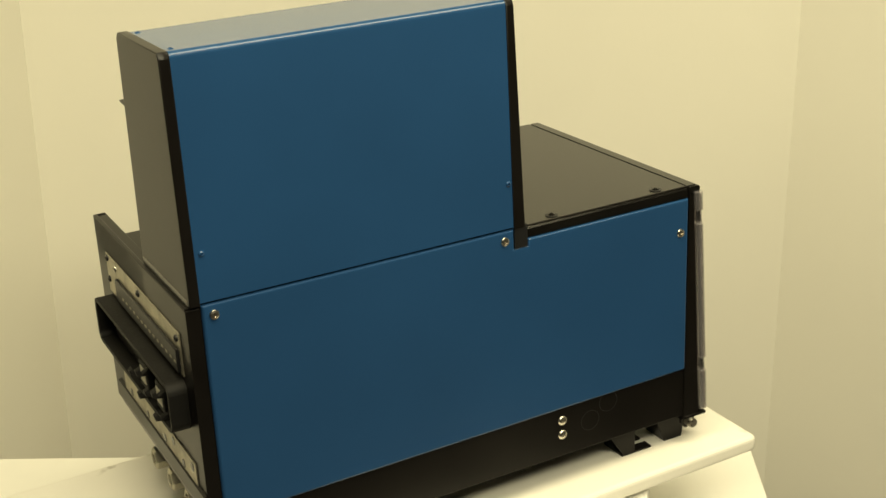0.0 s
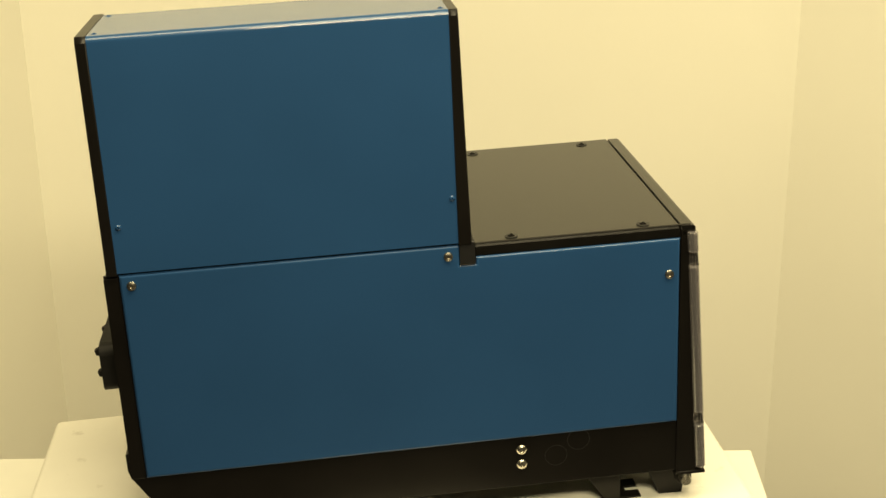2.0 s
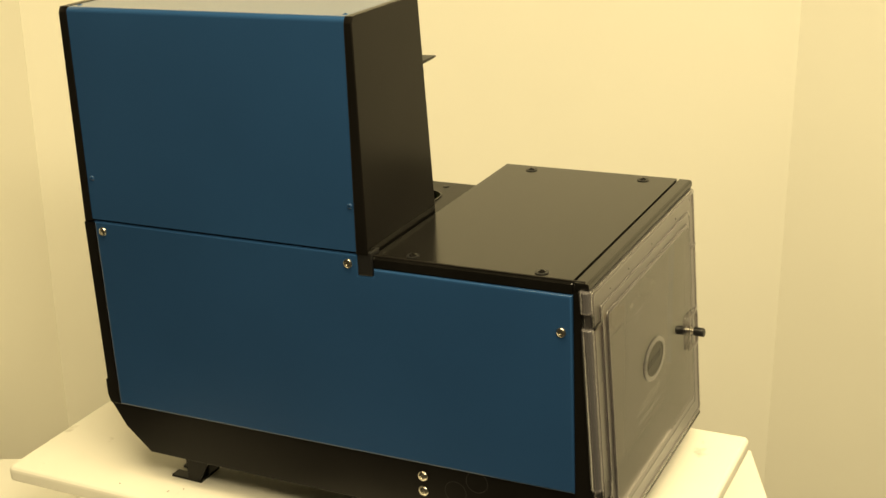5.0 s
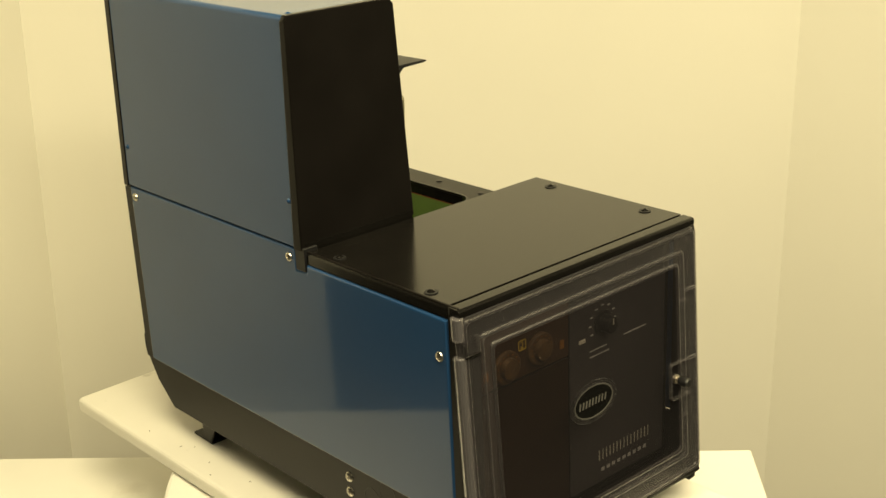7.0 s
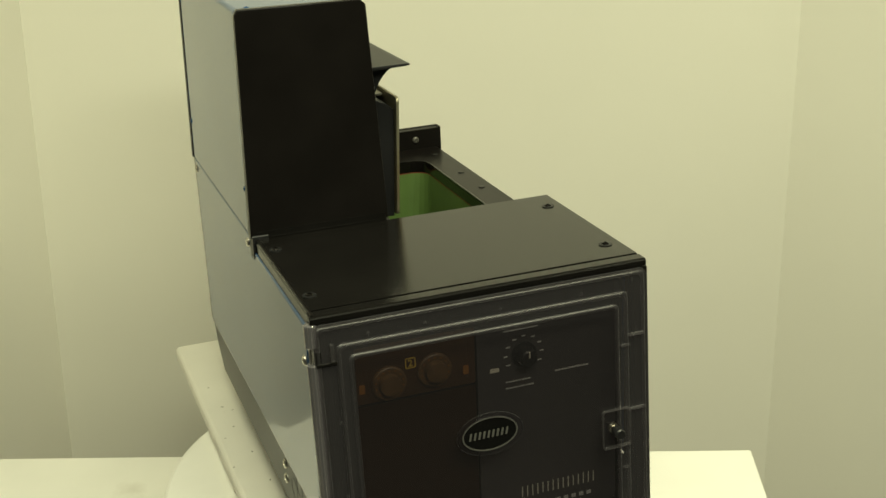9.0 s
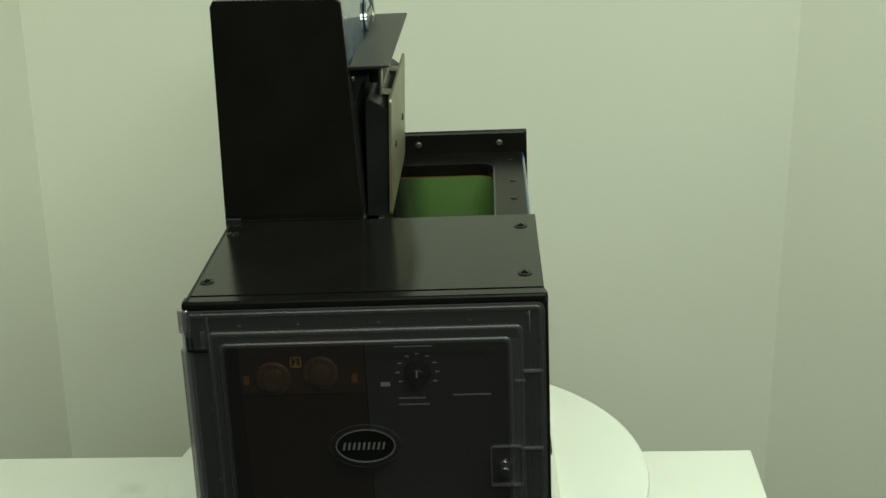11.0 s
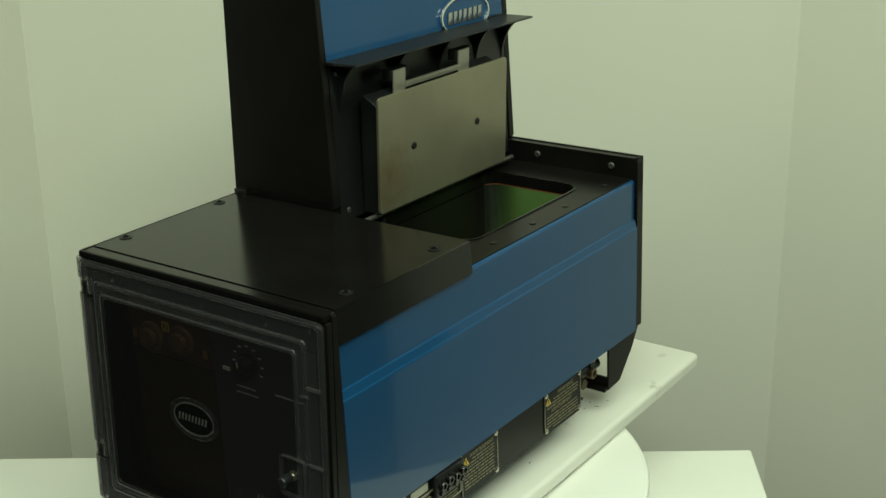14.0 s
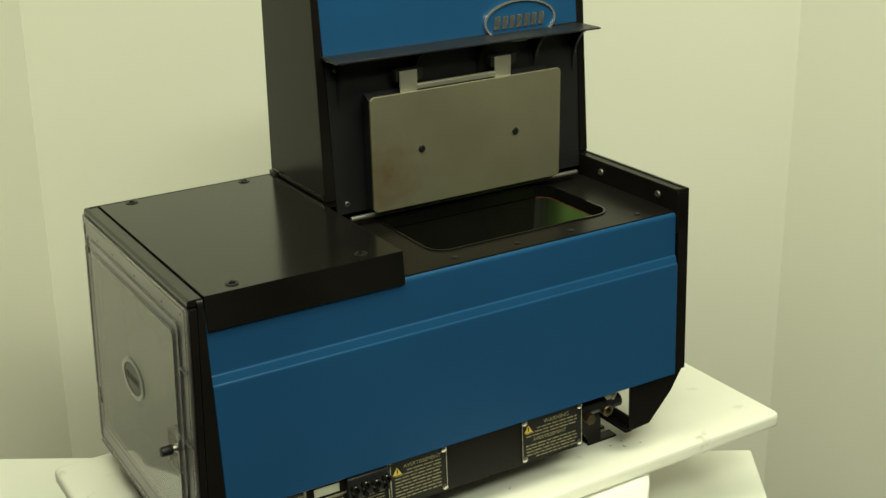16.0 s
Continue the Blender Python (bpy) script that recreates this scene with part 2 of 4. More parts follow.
def words(name, text, size, m, material, parent, label=""):
    """Raised print in the built-in font, laid out from its lower left corner."""
    cu = bpy.data.curves.new(name, "FONT")
    cu.body, cu.size, cu.extrude = text, size, 0.0003
    tmp = bpy.data.objects.new(name, cu)
    me = bpy.data.meshes.new_from_object(tmp)
    bpy.data.objects.remove(tmp)
    me.transform(m)
    me.materials.clear()
    me.materials.append(material)
    ob = new(name, me)
    ob.parent = parent
    return tagged(ob, label=label)


def facing(axis, at, u, v):
    """A pose whose x runs along u, y along v, at a place."""
    w = Vector(u).cross(Vector(v))
    m = Matrix((Vector(u), Vector(v), w)).transposed().to_4x4()
    m.translation = at
    return m


SCREW = {}


def screw(parent, at, axis, r=0.0048, mat=None, name="screw"):
    """A button-head screw with a recess, head outwards along axis."""
    key = (axis, r, name, (mat or STEEL).name)
    if key not in SCREW:
        bm = turned(B(), [(-0.001, r * 1.0), (0.0006, r), (0.0018, r * 0.86), (0.0026, r * 0.55), (0.0027, r * 0.38), (0.0012, r * 0.34)], (0, 0, 0), axis, 16)
        ob = part(name, bm, mat or STEEL, parent)
        SCREW[key] = ob.data
    else:
        ob = new(name, SCREW[key])
        ob.parent = parent
    ob.location = at
    return ob


# ---- the setting ----
def slab(name, foot, top, thick, material, label):
    """An upright panel from its foot line and its top line (two points each), with a thickness."""
    a, b, c, d = Vector(foot[0]), Vector(foot[1]), Vector(top[1]), Vector(top[0])
    n = (b - a).cross(d - a).normalized() * thick
    bm = B()
    vs = [bm.verts.new(p) for p in (a, b, c, d, a + n, b + n, c + n, d + n)]
    for f in ((0, 1, 2, 3), (7, 6, 5, 4), (0, 4, 5, 1), (1, 5, 6, 2), (2, 6, 7, 3), (3, 7, 4, 0)):
        bm.faces.new([vs[i] for i in f])
    ob = part(name, bm, material, smooth=0)
    return tagged(ob, label, "wall", kind="structure")


def corner_l(z):
    return -0.641 + 0.0392 * (z - EYE_Z + 0.3545)


def corner_r(z):
    return 0.7661 + 0.023 * (z - EYE_Z + 0.4271)


def setting():
    top = 2.05
    slab("wall_back", ((corner_r(0) + 0.02, 0.8, 0), (corner_l(0) - 0.02, 0.8, 0)), ((corner_r(top) + 0.02, 0.8, top), (corner_l(top) - 0.02, 0.8, top)), -0.02, WALL, "off-white painted back panel of a photo booth")
    slab("wall_left", ((corner_l(0), 0.787, 0), (corner_l(0) - 0.24, 0.03, 0)), ((corner_l(top), 0.787, top), (corner_l(top) - 0.24, 0.03, top)), -0.02, WALL, "off-white painted side panel of a photo booth")
    slab("wall_right", ((corner_r(0) + 0.80, 0.03, 0), (corner_r(0), 0.797, 0)), ((corner_r(top) + 0.80, 0.03, top), (corner_r(top), 0.797, top)), -0.02, WALL, "off-white painted side panel of a photo booth")
    # bare chips of paint and filler along the corners
    bm = B()
    for z, side in ((EYE_Z - 0.545, 1), (EYE_Z - 0.62, 1), (EYE_Z - 0.75, 1), (EYE_Z - 0.673, -1)):
        x = corner_r(z) - 0.006 if side > 0 else corner_l(z) + 0.004
        prism(bm, [(x - 0.004, z - 0.008), (x + 0.001, z - 0.006), (x + 0.003, z + 0.004), (x - 0.001, z + 0.007)], "y", 0.7985, 0.801)
    tagged(part("trim", bm, shader("bare_filler", (0.9, 0.88, 0.8), rough=0.8), smooth=0), "small pale filler patches in the panel corners", "filler", kind="structure")
    # the dusty open joint between the left and the back panel
    bm = B()
    joint = [bm.verts.new((corner_l(z) + dx, 0.7992, z)) for z, dx in ((0.7, -0.001), (0.7, 0.0026), (1.2, 0.0020), (1.35, 0.0030), (1.6, 0.0021), (top, 0.0025), (top, -0.001))]
    bmesh.ops.solidify(bm, geom=[bm.faces.new(joint)], thickness=0.0007)
    tagged(part("joint", bm, shader("dusty_joint", (0.34, 0.32, 0.26), rough=0.9), smooth=0), "thin dusty joint between two booth panels", "joint", kind="structure")
    bm = B()
    box(bm, -2.6, 2.6, -4.0, 1.6, -0.08, 0.0)
    tagged(part("floor", bm, FLOOR, smooth=0), "plain dark grey vinyl floor of the room", "floor", kind="structure")
    bm = B()
    box(bm, -2.6, 2.6, -4.0, 1.6, 2.7, 2.78)
    tagged(part("ceiling", bm, ROOM, smooth=0), "plain ceiling over the room", "ceiling", kind="structure")
    for name, c in (("wall_north", (-2.6, 2.6, 1.6, 1.7)), ("wall_south", (-2.6, 2.6, -4.1, -4.0)), ("wall_west", (-2.7, -2.6, -4.1, 1.7)), ("wall_east", (2.6, 2.7, -4.1, 1.7))):
        bm = B()
        box(bm, *c, 0.0, 2.7)
        tagged(part(name, bm, ROOM, smooth=0), "plain dim wall of the room", "wall", kind="structure")


def table():
    """White-topped table, slightly skew to the booth."""
    th = bpy.data.objects.new("table", None)
    scene.collection.objects.link(th)
    th.matrix_world = pose(0.5266, 0.211, 0, 0, 0, -6.08)
    tagged(th, "white laminate table standing inside the booth", "table")
    bm = B()
    box(bm, -1.178, 0, -0.585, 0, 0.715, 0.75, 0.003)
    part("tabletop", bm, WHITE, th)
    for x in (-1.13, -0.05):
        for y in (-0.51, -0.05):
            bm = B()
            box(bm, x - 0.022, x + 0.022, y - 0.022, y + 0.022, 0, 0.715, 0.003)
            part("leg", bm, WHITE, th)


def turntable():
    """Round white turntable with its fixed base and the long board on it."""
    bz = BOARD_Z - 0.0205
    bm = turned(B(), [(0.75, 0.20), (0.768, 0.20), (0.775, 0.19), (bz - 0.05, 0.19)], (0, 0, 0), "z", 64)
    tt = bpy.data.objects.new("turntable", None)
    scene.collection.objects.link(tt)
    tagged(tt, "round white turntable, slowly turning on the table", "turntable")
    part("base", bm, WHITE, tt)
    disc = part("disc", turned(B(), [(-0.05, 0.306), (-0.047, 0.312), (-0.006, 0.318), (-0.002, 0.3165), (0, 0.312)], (0, 0, 0), "z", 96), WHITE, tt)
    disc.location = (0, 0, bz)
    bm = B()
    prism(bm, round_rect(-0.484, 0.406, -0.2245, 0.1955, 0.009, 5), "z", -0.022, 0, 0.006, 3)
    for v in bm.verts:  # slightly high towards the door end, and tapered
        v.co.z += TILT * (v.co.x + 0.478)
        v.co.y *= 1 + (0.05 if v.co.y > 0 else -0.03) * v.co.x
    board = part("carrying_board", bm, BOARDW)
    board.location = (0, 0, BOARD_Z)
    tagged(board, "long scuffed white board with rounded edges on the turntable", "board")
    bits = B()
    rnd = random.Random(4)
    for x, y, size in ((-0.247, 0.1436, 9), (-0.231, 0.135, 6), (-0.254, 0.132, 5), (-0.065, 0.153, 6), (-0.1705, -0.1943, 4), (-0.0862, -0.186, 5), (-0.2375, -0.2003, 5),
                       (-0.2212, -0.1878, 4), (-0.0055, -0.1806, 5), (-0.0568, -0.2168, 4), (-0.27, 0.15, 4), (0.03, 0.187, 3), (-0.31, -0.205, 4), (-0.14, -0.212, 3)):
        a, bend = rnd.random() * 6.28, 0.5 + 1.6 * rnd.random()
        length, w = 0.0007 * size, 0.00045
        line = []
        for k in range(6):  # a thin hooked scratch
            line.append((x, y, a))
            x, y, a = x + length / 5 * math.cos(a), y + length / 5 * math.sin(a), a + bend / 5
        side = [(p + w * math.sin(q), r - w * math.cos(q)) for p, r, q in line] + [(p - w * math.sin(q), r + w * math.cos(q)) for p, r, q in line[::-1]]
        lift = TILT * (x + 0.478)
        prism(bits, side, "z", lift - 0.0005, lift + 0.0004)
    part("scratch", bits, SCUFF, board, "small dark hooked scratches in the board", smooth=0, kind="stuff")
    return disc, board


# ---- the machine, in its own space: x to the door, y to the hopper side, z up from the board ----
def base_frame(mc):
    # left side plate, bent sheet with cut-off rear corner
    bm = prism(B(), [(-0.322, 0.112), (-0.303, 0.081), (-0.268, 0.050), (0.321, 0.049), (0.321, 0.360), (-0.322, 0.360)], "y", -0.1845, -0.181, 0.0008)
    left = part("side_plate", bm, SATIN, mc, "black painted steel side plate with a cut-off corner")
    for x, z in ((0.1253, 0.0978), (0.1253, 0.0786)):
        screw(left, (x, -0.1845, z), "-y", 0.0062)
    for x, z, r in ((0.166, 0.086, 0.0135), (0.193, 0.104, 0.0135)):
        bm = ring(B(), oval(x, z, r, r, 28), oval(x, z, r * 0.95, r * 0.95, 28), "y", -0.18475, -0.184)
        part("knockout", bm, PLASTIC, left)
    # floor pan and front frame
    bm = B()
    box(bm, -0.155, 0.318, -0.180, 0.168, 0.050, 0.054)
    part("floor_pan", bm, SATIN, mc)
    # rear corner post: the strip round the rear edge
    bm = prism(B(), [(-0.322, -0.186), (-0.307, -0.186), (-0.307, -0.181), (-0.317, -0.181), (-0.317, 0.172), (-0.307, 0.172), (-0.307, 0.1755), (-0.322, 0.1755)], "z", 0.112, 0.3575, 0.0012)
    part("rear_panel", bm, SATIN, mc, "black bent-sheet rear panel")
    # rear upstand behind the hopper
    bm = prism(B(), round_rect(-0.036, 0.1755, 0.300, 0.3562, 0.006), "x", -0.322, -0.306, 0.001)
    up = part("rear_upstand", bm, SATIN, mc, "black raised lip behind the hopper")
    for y in (0.0190, 0.1360):
        screw(up, (-0.306, y, 0.3416), "x", 0.0050, DULL)
    # rear leg plate on the hopper side, with its folded foot
    bm = prism(B(), [(-0.322, 0.113), (-0.303, 0.083), (-0.268, 0.046), (-0.236, 0.043), (-0.236, 0.113)], "y", 0.169, 0.172, 0.0006)
    part("rear_leg_plate", bm, SATIN, mc, "black leg plate with a cut-off corner")
    bm = B()
    box(bm, -0.242, -0.232, 0.05, 0.168, 0.040, 0.046)
    box(bm, -0.242, -0.239, 0.05, 0.168, 0.040, 0.060)
    part("cross_rail", bm, SATIN, mc)
    # base skirt on the hopper side with its plates
    bm = B()
    box(bm, -0.160, 0.318, 0.168, 0.171, 0.046, 0.109, 0.0006)
    skirt = part("base_skirt", bm, SATIN, mc, "black lower skirt with riveted warning plates")
    warning_plate(skirt, -0.160, -0.070, "WARNING", "AVERTISSEMENT")
    warning_plate(skirt, 0.036, 0.112, "AVERTISSEMENT", "")
    sockets(skirt)
    # inner bulkhead, dark, closes the base
    bm = B()
    box(bm, -0.155, -0.152, -0.178, 0.160, 0.054, 0.064)
    part("bulkhead", bm, SATIN, mc)


def warning_plate(skirt, x0, x1, head, second):
    bm = prism(B(), round_rect(x0, x1, 0.049, 0.107, 0.003, 3), "y", 0.171, 0.1722)
    plate = part("warning_plate", bm, PLATEB, skirt, "black warning plate with cream and yellow print")
    w = x1 - x0
    bm = B()
    for a in ((x0 + 0.0004, x0 + 0.0012, 0.050, 0.106), (x1 - 0.0012, x1 - 0.0004, 0.050, 0.106)):
        box(bm, a[0], a[1], 0.1721, 0.1726, a[2], a[3])
    for x in (x0 + 0.004, x1 - 0.004):
        for z in (0.053, 0.103):
            if second or x < x0 + 0.01:
                part("rivet", turned(B(), [(0.171, 0.0036), (0.1732, 0.0036), (0.1738, 0.0026)], (x, 0, z), "y", 14), STEEL, plate)
    # thin lines of small print that cannot be read
    rnd = random.Random(int(abs(x0) * 1000))
    bars = B()
    rows = ((0.0915, 0.0135), (0.0872, 0.0), (0.0829, 0.0)) if second else ((0.0915, 0.0135), (0.0872, 0.0), (0.0829, 0), (0.0786, 0), (0.0743, 0), (0.070, 0), (0.0657, 0), (0.0614, 0), (0.0571, 0))
    low = ((0.0702, 0), (0.0659, 0), (0.0616, 0), (0.0573, 0), (0.053, 0.012)) if second else ()
    for z, skip in (*rows, *low):
        x = x1 - 0.006 - skip * 1.2
        while x > x0 + 0.012:
            l = min(0.004 + 0.009 * rnd.random(), x - x0 - 0.008)
            box(bars, x - l, x, 0.172, 0.1725, z - 0.0007, z + 0.0007)
            x -= l + 0.0016
    part("print", bars, PLATEP, plate, smooth=0, kind="stuff")
    part("edge_line", bm, ZINC, plate, kind="stuff")
    tri = [(x1 - 0.0155, 0.0885), (x1 - 0.0035, 0.0885), (x1 - 0.0095, 0.0985)]
    bm = prism(B(), tri, "y", 0.172, 0.1726)
    part("warning_triangle", bm, YELLOWP, plate, smooth=0)
    bm = prism(B(), [(x1 - 0.0102, 0.0905), (x1 - 0.0088, 0.0905), (x1 - 0.0088, 0.0960), (x1 - 0.0102, 0.0960)], "y", 0.1725, 0.1729)
    part("warning_mark", bm, PLATEB, plate, smooth=0)
    words("heading", head, 0.0068 if len(head) > 8 else 0.0078, facing("y", (x1 - 0.018 if len(head) > 8 else x1 - 0.032, 0.1722, 0.0952), (-1, 0, 0), (0, 0, 1)), PLATEP, plate)
    if second:
        words("heading", second, 0.0068, facing("y", (x1 - 0.016, 0.1722, 0.0748), (-1, 0, 0), (0, 0, 1)), PLATEP, plate)


def sockets(skirt):
    """The round plugs, the white type label and their frame in the skirt."""
    bm = B()
    box(bm, 0.176, 0.207, 0.171, 0.1722, 0.0925, 0.1025)
    part("type_label", bm, LABEL, skirt, "blank-looking white type label", smooth=0)
    for ya, yb, za, zb in ((0.166, 0.218, 0.088, 0.1065), (0.2185, 0.250, 0.066, 0.1065), (0.1135, 0.1655, 0.060, 0.1065)):
        part("label_edge", ring(B(), round_rect(ya, yb, za, zb, 0.002, 3), round_rect(ya + 0.0009, yb - 0.0009, za + 0.0009, zb - 0.0009, 0.0015, 3), "y", 0.1712, 0.1727), ZINC, skirt)
    bm = B()
    box(bm, 0.216, 0.245, 0.171, 0.1722, 0.086, 0.104)
    part("type_label", bm, PANELB, skirt, "black type label with pale print", smooth=0)
    bars = B()
    for z in (0.100, 0.0955, 0.091):
        box(bars, 0.219, 0.242, 0.1722, 0.1726, z - 0.0007, z + 0.0007)
    for z in (0.086, 0.0815, 0.077, 0.0725):
        box(bars, 0.172, 0.208, 0.171, 0.1716, z - 0.0008, z + 0.0008)
    for z in (0.071, 0.067, 0.063):
        box(bars, 0.120, 0.160, 0.171, 0.1716, z - 0.0007, z + 0.0007)
    part("print", bars, PLATEP, skirt, smooth=0, kind="stuff")
    bm = B()
    box(bm, 0.114, 0.168, 0.171, 0.179, 0.078, 0.106, 0.002)
    block = part("socket_block", bm, PLASTIC, skirt, "black block of round plugs")
    for i in range(4):
        x = 0.121 + 0.0132 * i
        bm = turned(B(), [(0.177, 0.0055), (0.184, 0.0055), (0.185, 0.0048), (0.185, 0.003), (0.181, 0.003)], (x, 0, 0.095 - 0.002 * (i % 2)), "y", 14)
        part("plug", bm, BLACK, block)
        bm = turned(B(), [(0.177, 0.0035), (0.182, 0.0030)], (x, 0, 0.083), "y", 12)
        part("plug", bm, BLACK, block)


def fittings(mc):
    """Pipe fittings that show in the gap behind the skirt."""
    hose = part("manifold", box(B(), -0.225, -0.162, 0.10, 0.150, 0.072, 0.112, 0.004), BRASS, mc, "worn dark brass manifold")
    bm = turned(B(), [(-0.232, 0.009), (-0.216, 0.009), (-0.216, 0.012), (-0.205, 0.012), (-0.205, 0.009), (-0.16, 0.009)], (0, 0.152, 0.083), "x", 18)
    part("pipe", bm, PLASTIC, hose)
    bm = turned(B(), [(0.140, 0.0075), (0.166, 0.0075), (0.167, 0.0066), (0.167, 0.004), (0.160, 0.004)], (-0.206, 0, 0.079), "y", 18)
    part("plug", bm, BRASS, hose)
    bm = turned(B(), [(0.150, 0.0105), (0.160, 0.0105), (0.1605, 0.009)], (-0.215, 0, 0.098), "y", 6)
    part("hex_nut", bm, ZINC, hose)
    bm = turned(B(), [(0.14, 0.0075), (0.168, 0.0075)], (-0.178, 0, 0.075), "y", 6)
    part("hex_nut", bm, BRASS, hose)


def foot(mc, x, y, sx):
    """A bent foot: a wedge web and a slotted flange lying on the board."""
    g = TILT * (x + 0.478)
    bm = B()
    prism(bm, [(x - sx * 0.030, 0.0505), (x + sx * 0.012, 0.0505), (x + sx * 0.012, g + 0.002), (x - sx * 0.004, g + 0.002)], "y", y - 0.0015, y + 0.0015)
    prism(bm, [(x + sx * 0.012, 0.0505), (x + sx * 0.014, 0.0505), (x + sx * 0.014, g + 0.002), (x + sx * 0.012, g + 0.002)], "y", y, y + 0.04 * (1 if y < 0 else -1))
    yy = sorted((y, y + 0.04 * (1 if y < 0 else -1)))
    prism(bm, [(x - sx * 0.006, yy[0]), (x + sx * 0.040, yy[0]), (x + sx * 0.040, yy[0] + 0.014), (x + sx * 0.024, yy[0] + 0.014), (x + sx * 0.024, yy[0] + 0.024), (x + sx * 0.040, yy[0] + 0.024), (x + sx * 0.040, yy[1]), (x - sx * 0.006, yy[1])], "z", g, g + 0.003)
    return part("foot", bm, SATIN, mc, "bent black mounting foot with an open slot")


def door_lean(bm, ahead):
    """The door and the face of its frame lean outwards towards their foot."""
    for v in bm.verts:
        if v.co.x > ahead:
            v.co.x += DOOR_LEAN * (0.356 - v.co.z)
    return bm


def side_panels(mc):
    # lower left blue panel with a notch under the tower's front edge
    poly = [(-0.3055, 0.1130), (0.3100, 0.1160), (0.3085, 0.3450), (0.0795, 0.3450), (0.0790, 0.3365), (0.0615, 0.3365), (0.0615, 0.3602), (-0.3055, 0.3602)]
    p = part("side_panel", prism(B(), poly, "y", -0.188, -0.1813, 0.0030, 4), BLUE, mc, "glossy blue painted steel side panel with a notch")
    for x, z in ((-0.2930, 0.3479), (0.0486, 0.3484), (0.2966, 0.3033)):
        screw(p, (x, -0.188, z), "-y", 0.0054)
    # the dark gap strip under the tower
    part("seam_strip", box(B(), -0.318, 0.076, -0.1838, -0.03, 0.352, 0.368), BLACK, mc)
    # hopper side: upper panel, folded ledge and lower panel in one sheet
    prof = [(0.1676, 0.3263), (0.1690, 0.3259), (0.1702, 0.3249), (0.1710, 0.3234), (0.1713, 0.3216), (0.1713, 0.2726), (0.1715, 0.2714), (0.1720, 0.2707), (0.1728, 0.2702), (0.1732, 0.2693), (0.1750, 0.2621), (0.1754, 0.2613), (0.1761, 0.2608), (0.1765, 0.2600), (0.1767, 0.2587), (0.1767, 0.1085), (0.1735, 0.1085), (0.1735, 0.2550), (0.1688, 0.2670), (0.1660, 0.3240)]
    p = part("side_panel", prism(B(), prof, "x", -0.3055, 0.3095, 0.0006), BLUE, mc, "glossy blue side panel with a folded ledge along it")
    # front frame between panels and door
    bm = ring(B(), round_rect(-0.187, 0.1765, 0.0415, 0.3585, 0.006), round_rect(-0.168, 0.158, 0.058, 0.341, 0.004), "x", 0.3100, 0.3160)
    part("front_frame", door_lean(bm, 0.315), SATIN, mc, "black front frame behind the door")
    bm = box(B(), 0.3163, 0.3240, 0.1590, 0.1762, 0.0430, 0.3500, 0.0012)
    part("frame_post", door_lean(bm, 0.3), SATIN, mc, "black upright frame post on the latch side")


def lid(mc):
    """The black electronics cover before the tower."""
    bm = B()
    prof = [(-0.1860, 0.3465), (-0.1860, 0.3562), (-0.1835, 0.3597), (0.1722, 0.3597), (0.1727, 0.3595), (0.1729, 0.3590), (0.1752, 0.3215), (0.1722, 0.3215), (0.1680, 0.3557), (-0.1820, 0.3557), (-0.1830, 0.3465)]
    prism(bm, prof, "x", 0.0790, 0.3076, 0.0006)
    cover = part("cover", bm, BLACK, mc, "black painted sheet-metal cover over the controls")
    for x in (0.1212, 0.2697):
        for y in (-0.1722, 0.1550):
            at = (x, y, 0.3597)
            screw(cover, at, "z", 0.0044, BLACK)
            part("washer", ring(B(), oval(x, y, 0.0072, 0.0072, 24), oval(x, y, 0.0044, 0.0044, 24), "z", 0.3593, 0.3607), PLASTIC, cover)
    bm = B()
    prof = [(0.3106, 0.3480), (0.3106, 0.3593), (0.3225, 0.3591), (0.3246, 0.3585), (0.3258, 0.3570), (0.3260, 0.3548), (0.3260, 0.3518), (0.3160, 0.3518), (0.3160, 0.3480)]
    prism(bm, prof, "y", -0.1870, 0.1740, 0.0008)
    part("front_hood", bm, BLACK, mc, "black front edge strip over the door")
    bm = B()
    prism(bm, [(0.0615, -0.1885), (0.0785, -0.1885), (0.0785, -0.170), (0.0615, -0.170)], "z", 0.3368, 0.3640, 0.0008)
    part("corner_block", bm, PLASTIC, mc, "small black corner block under the tower")


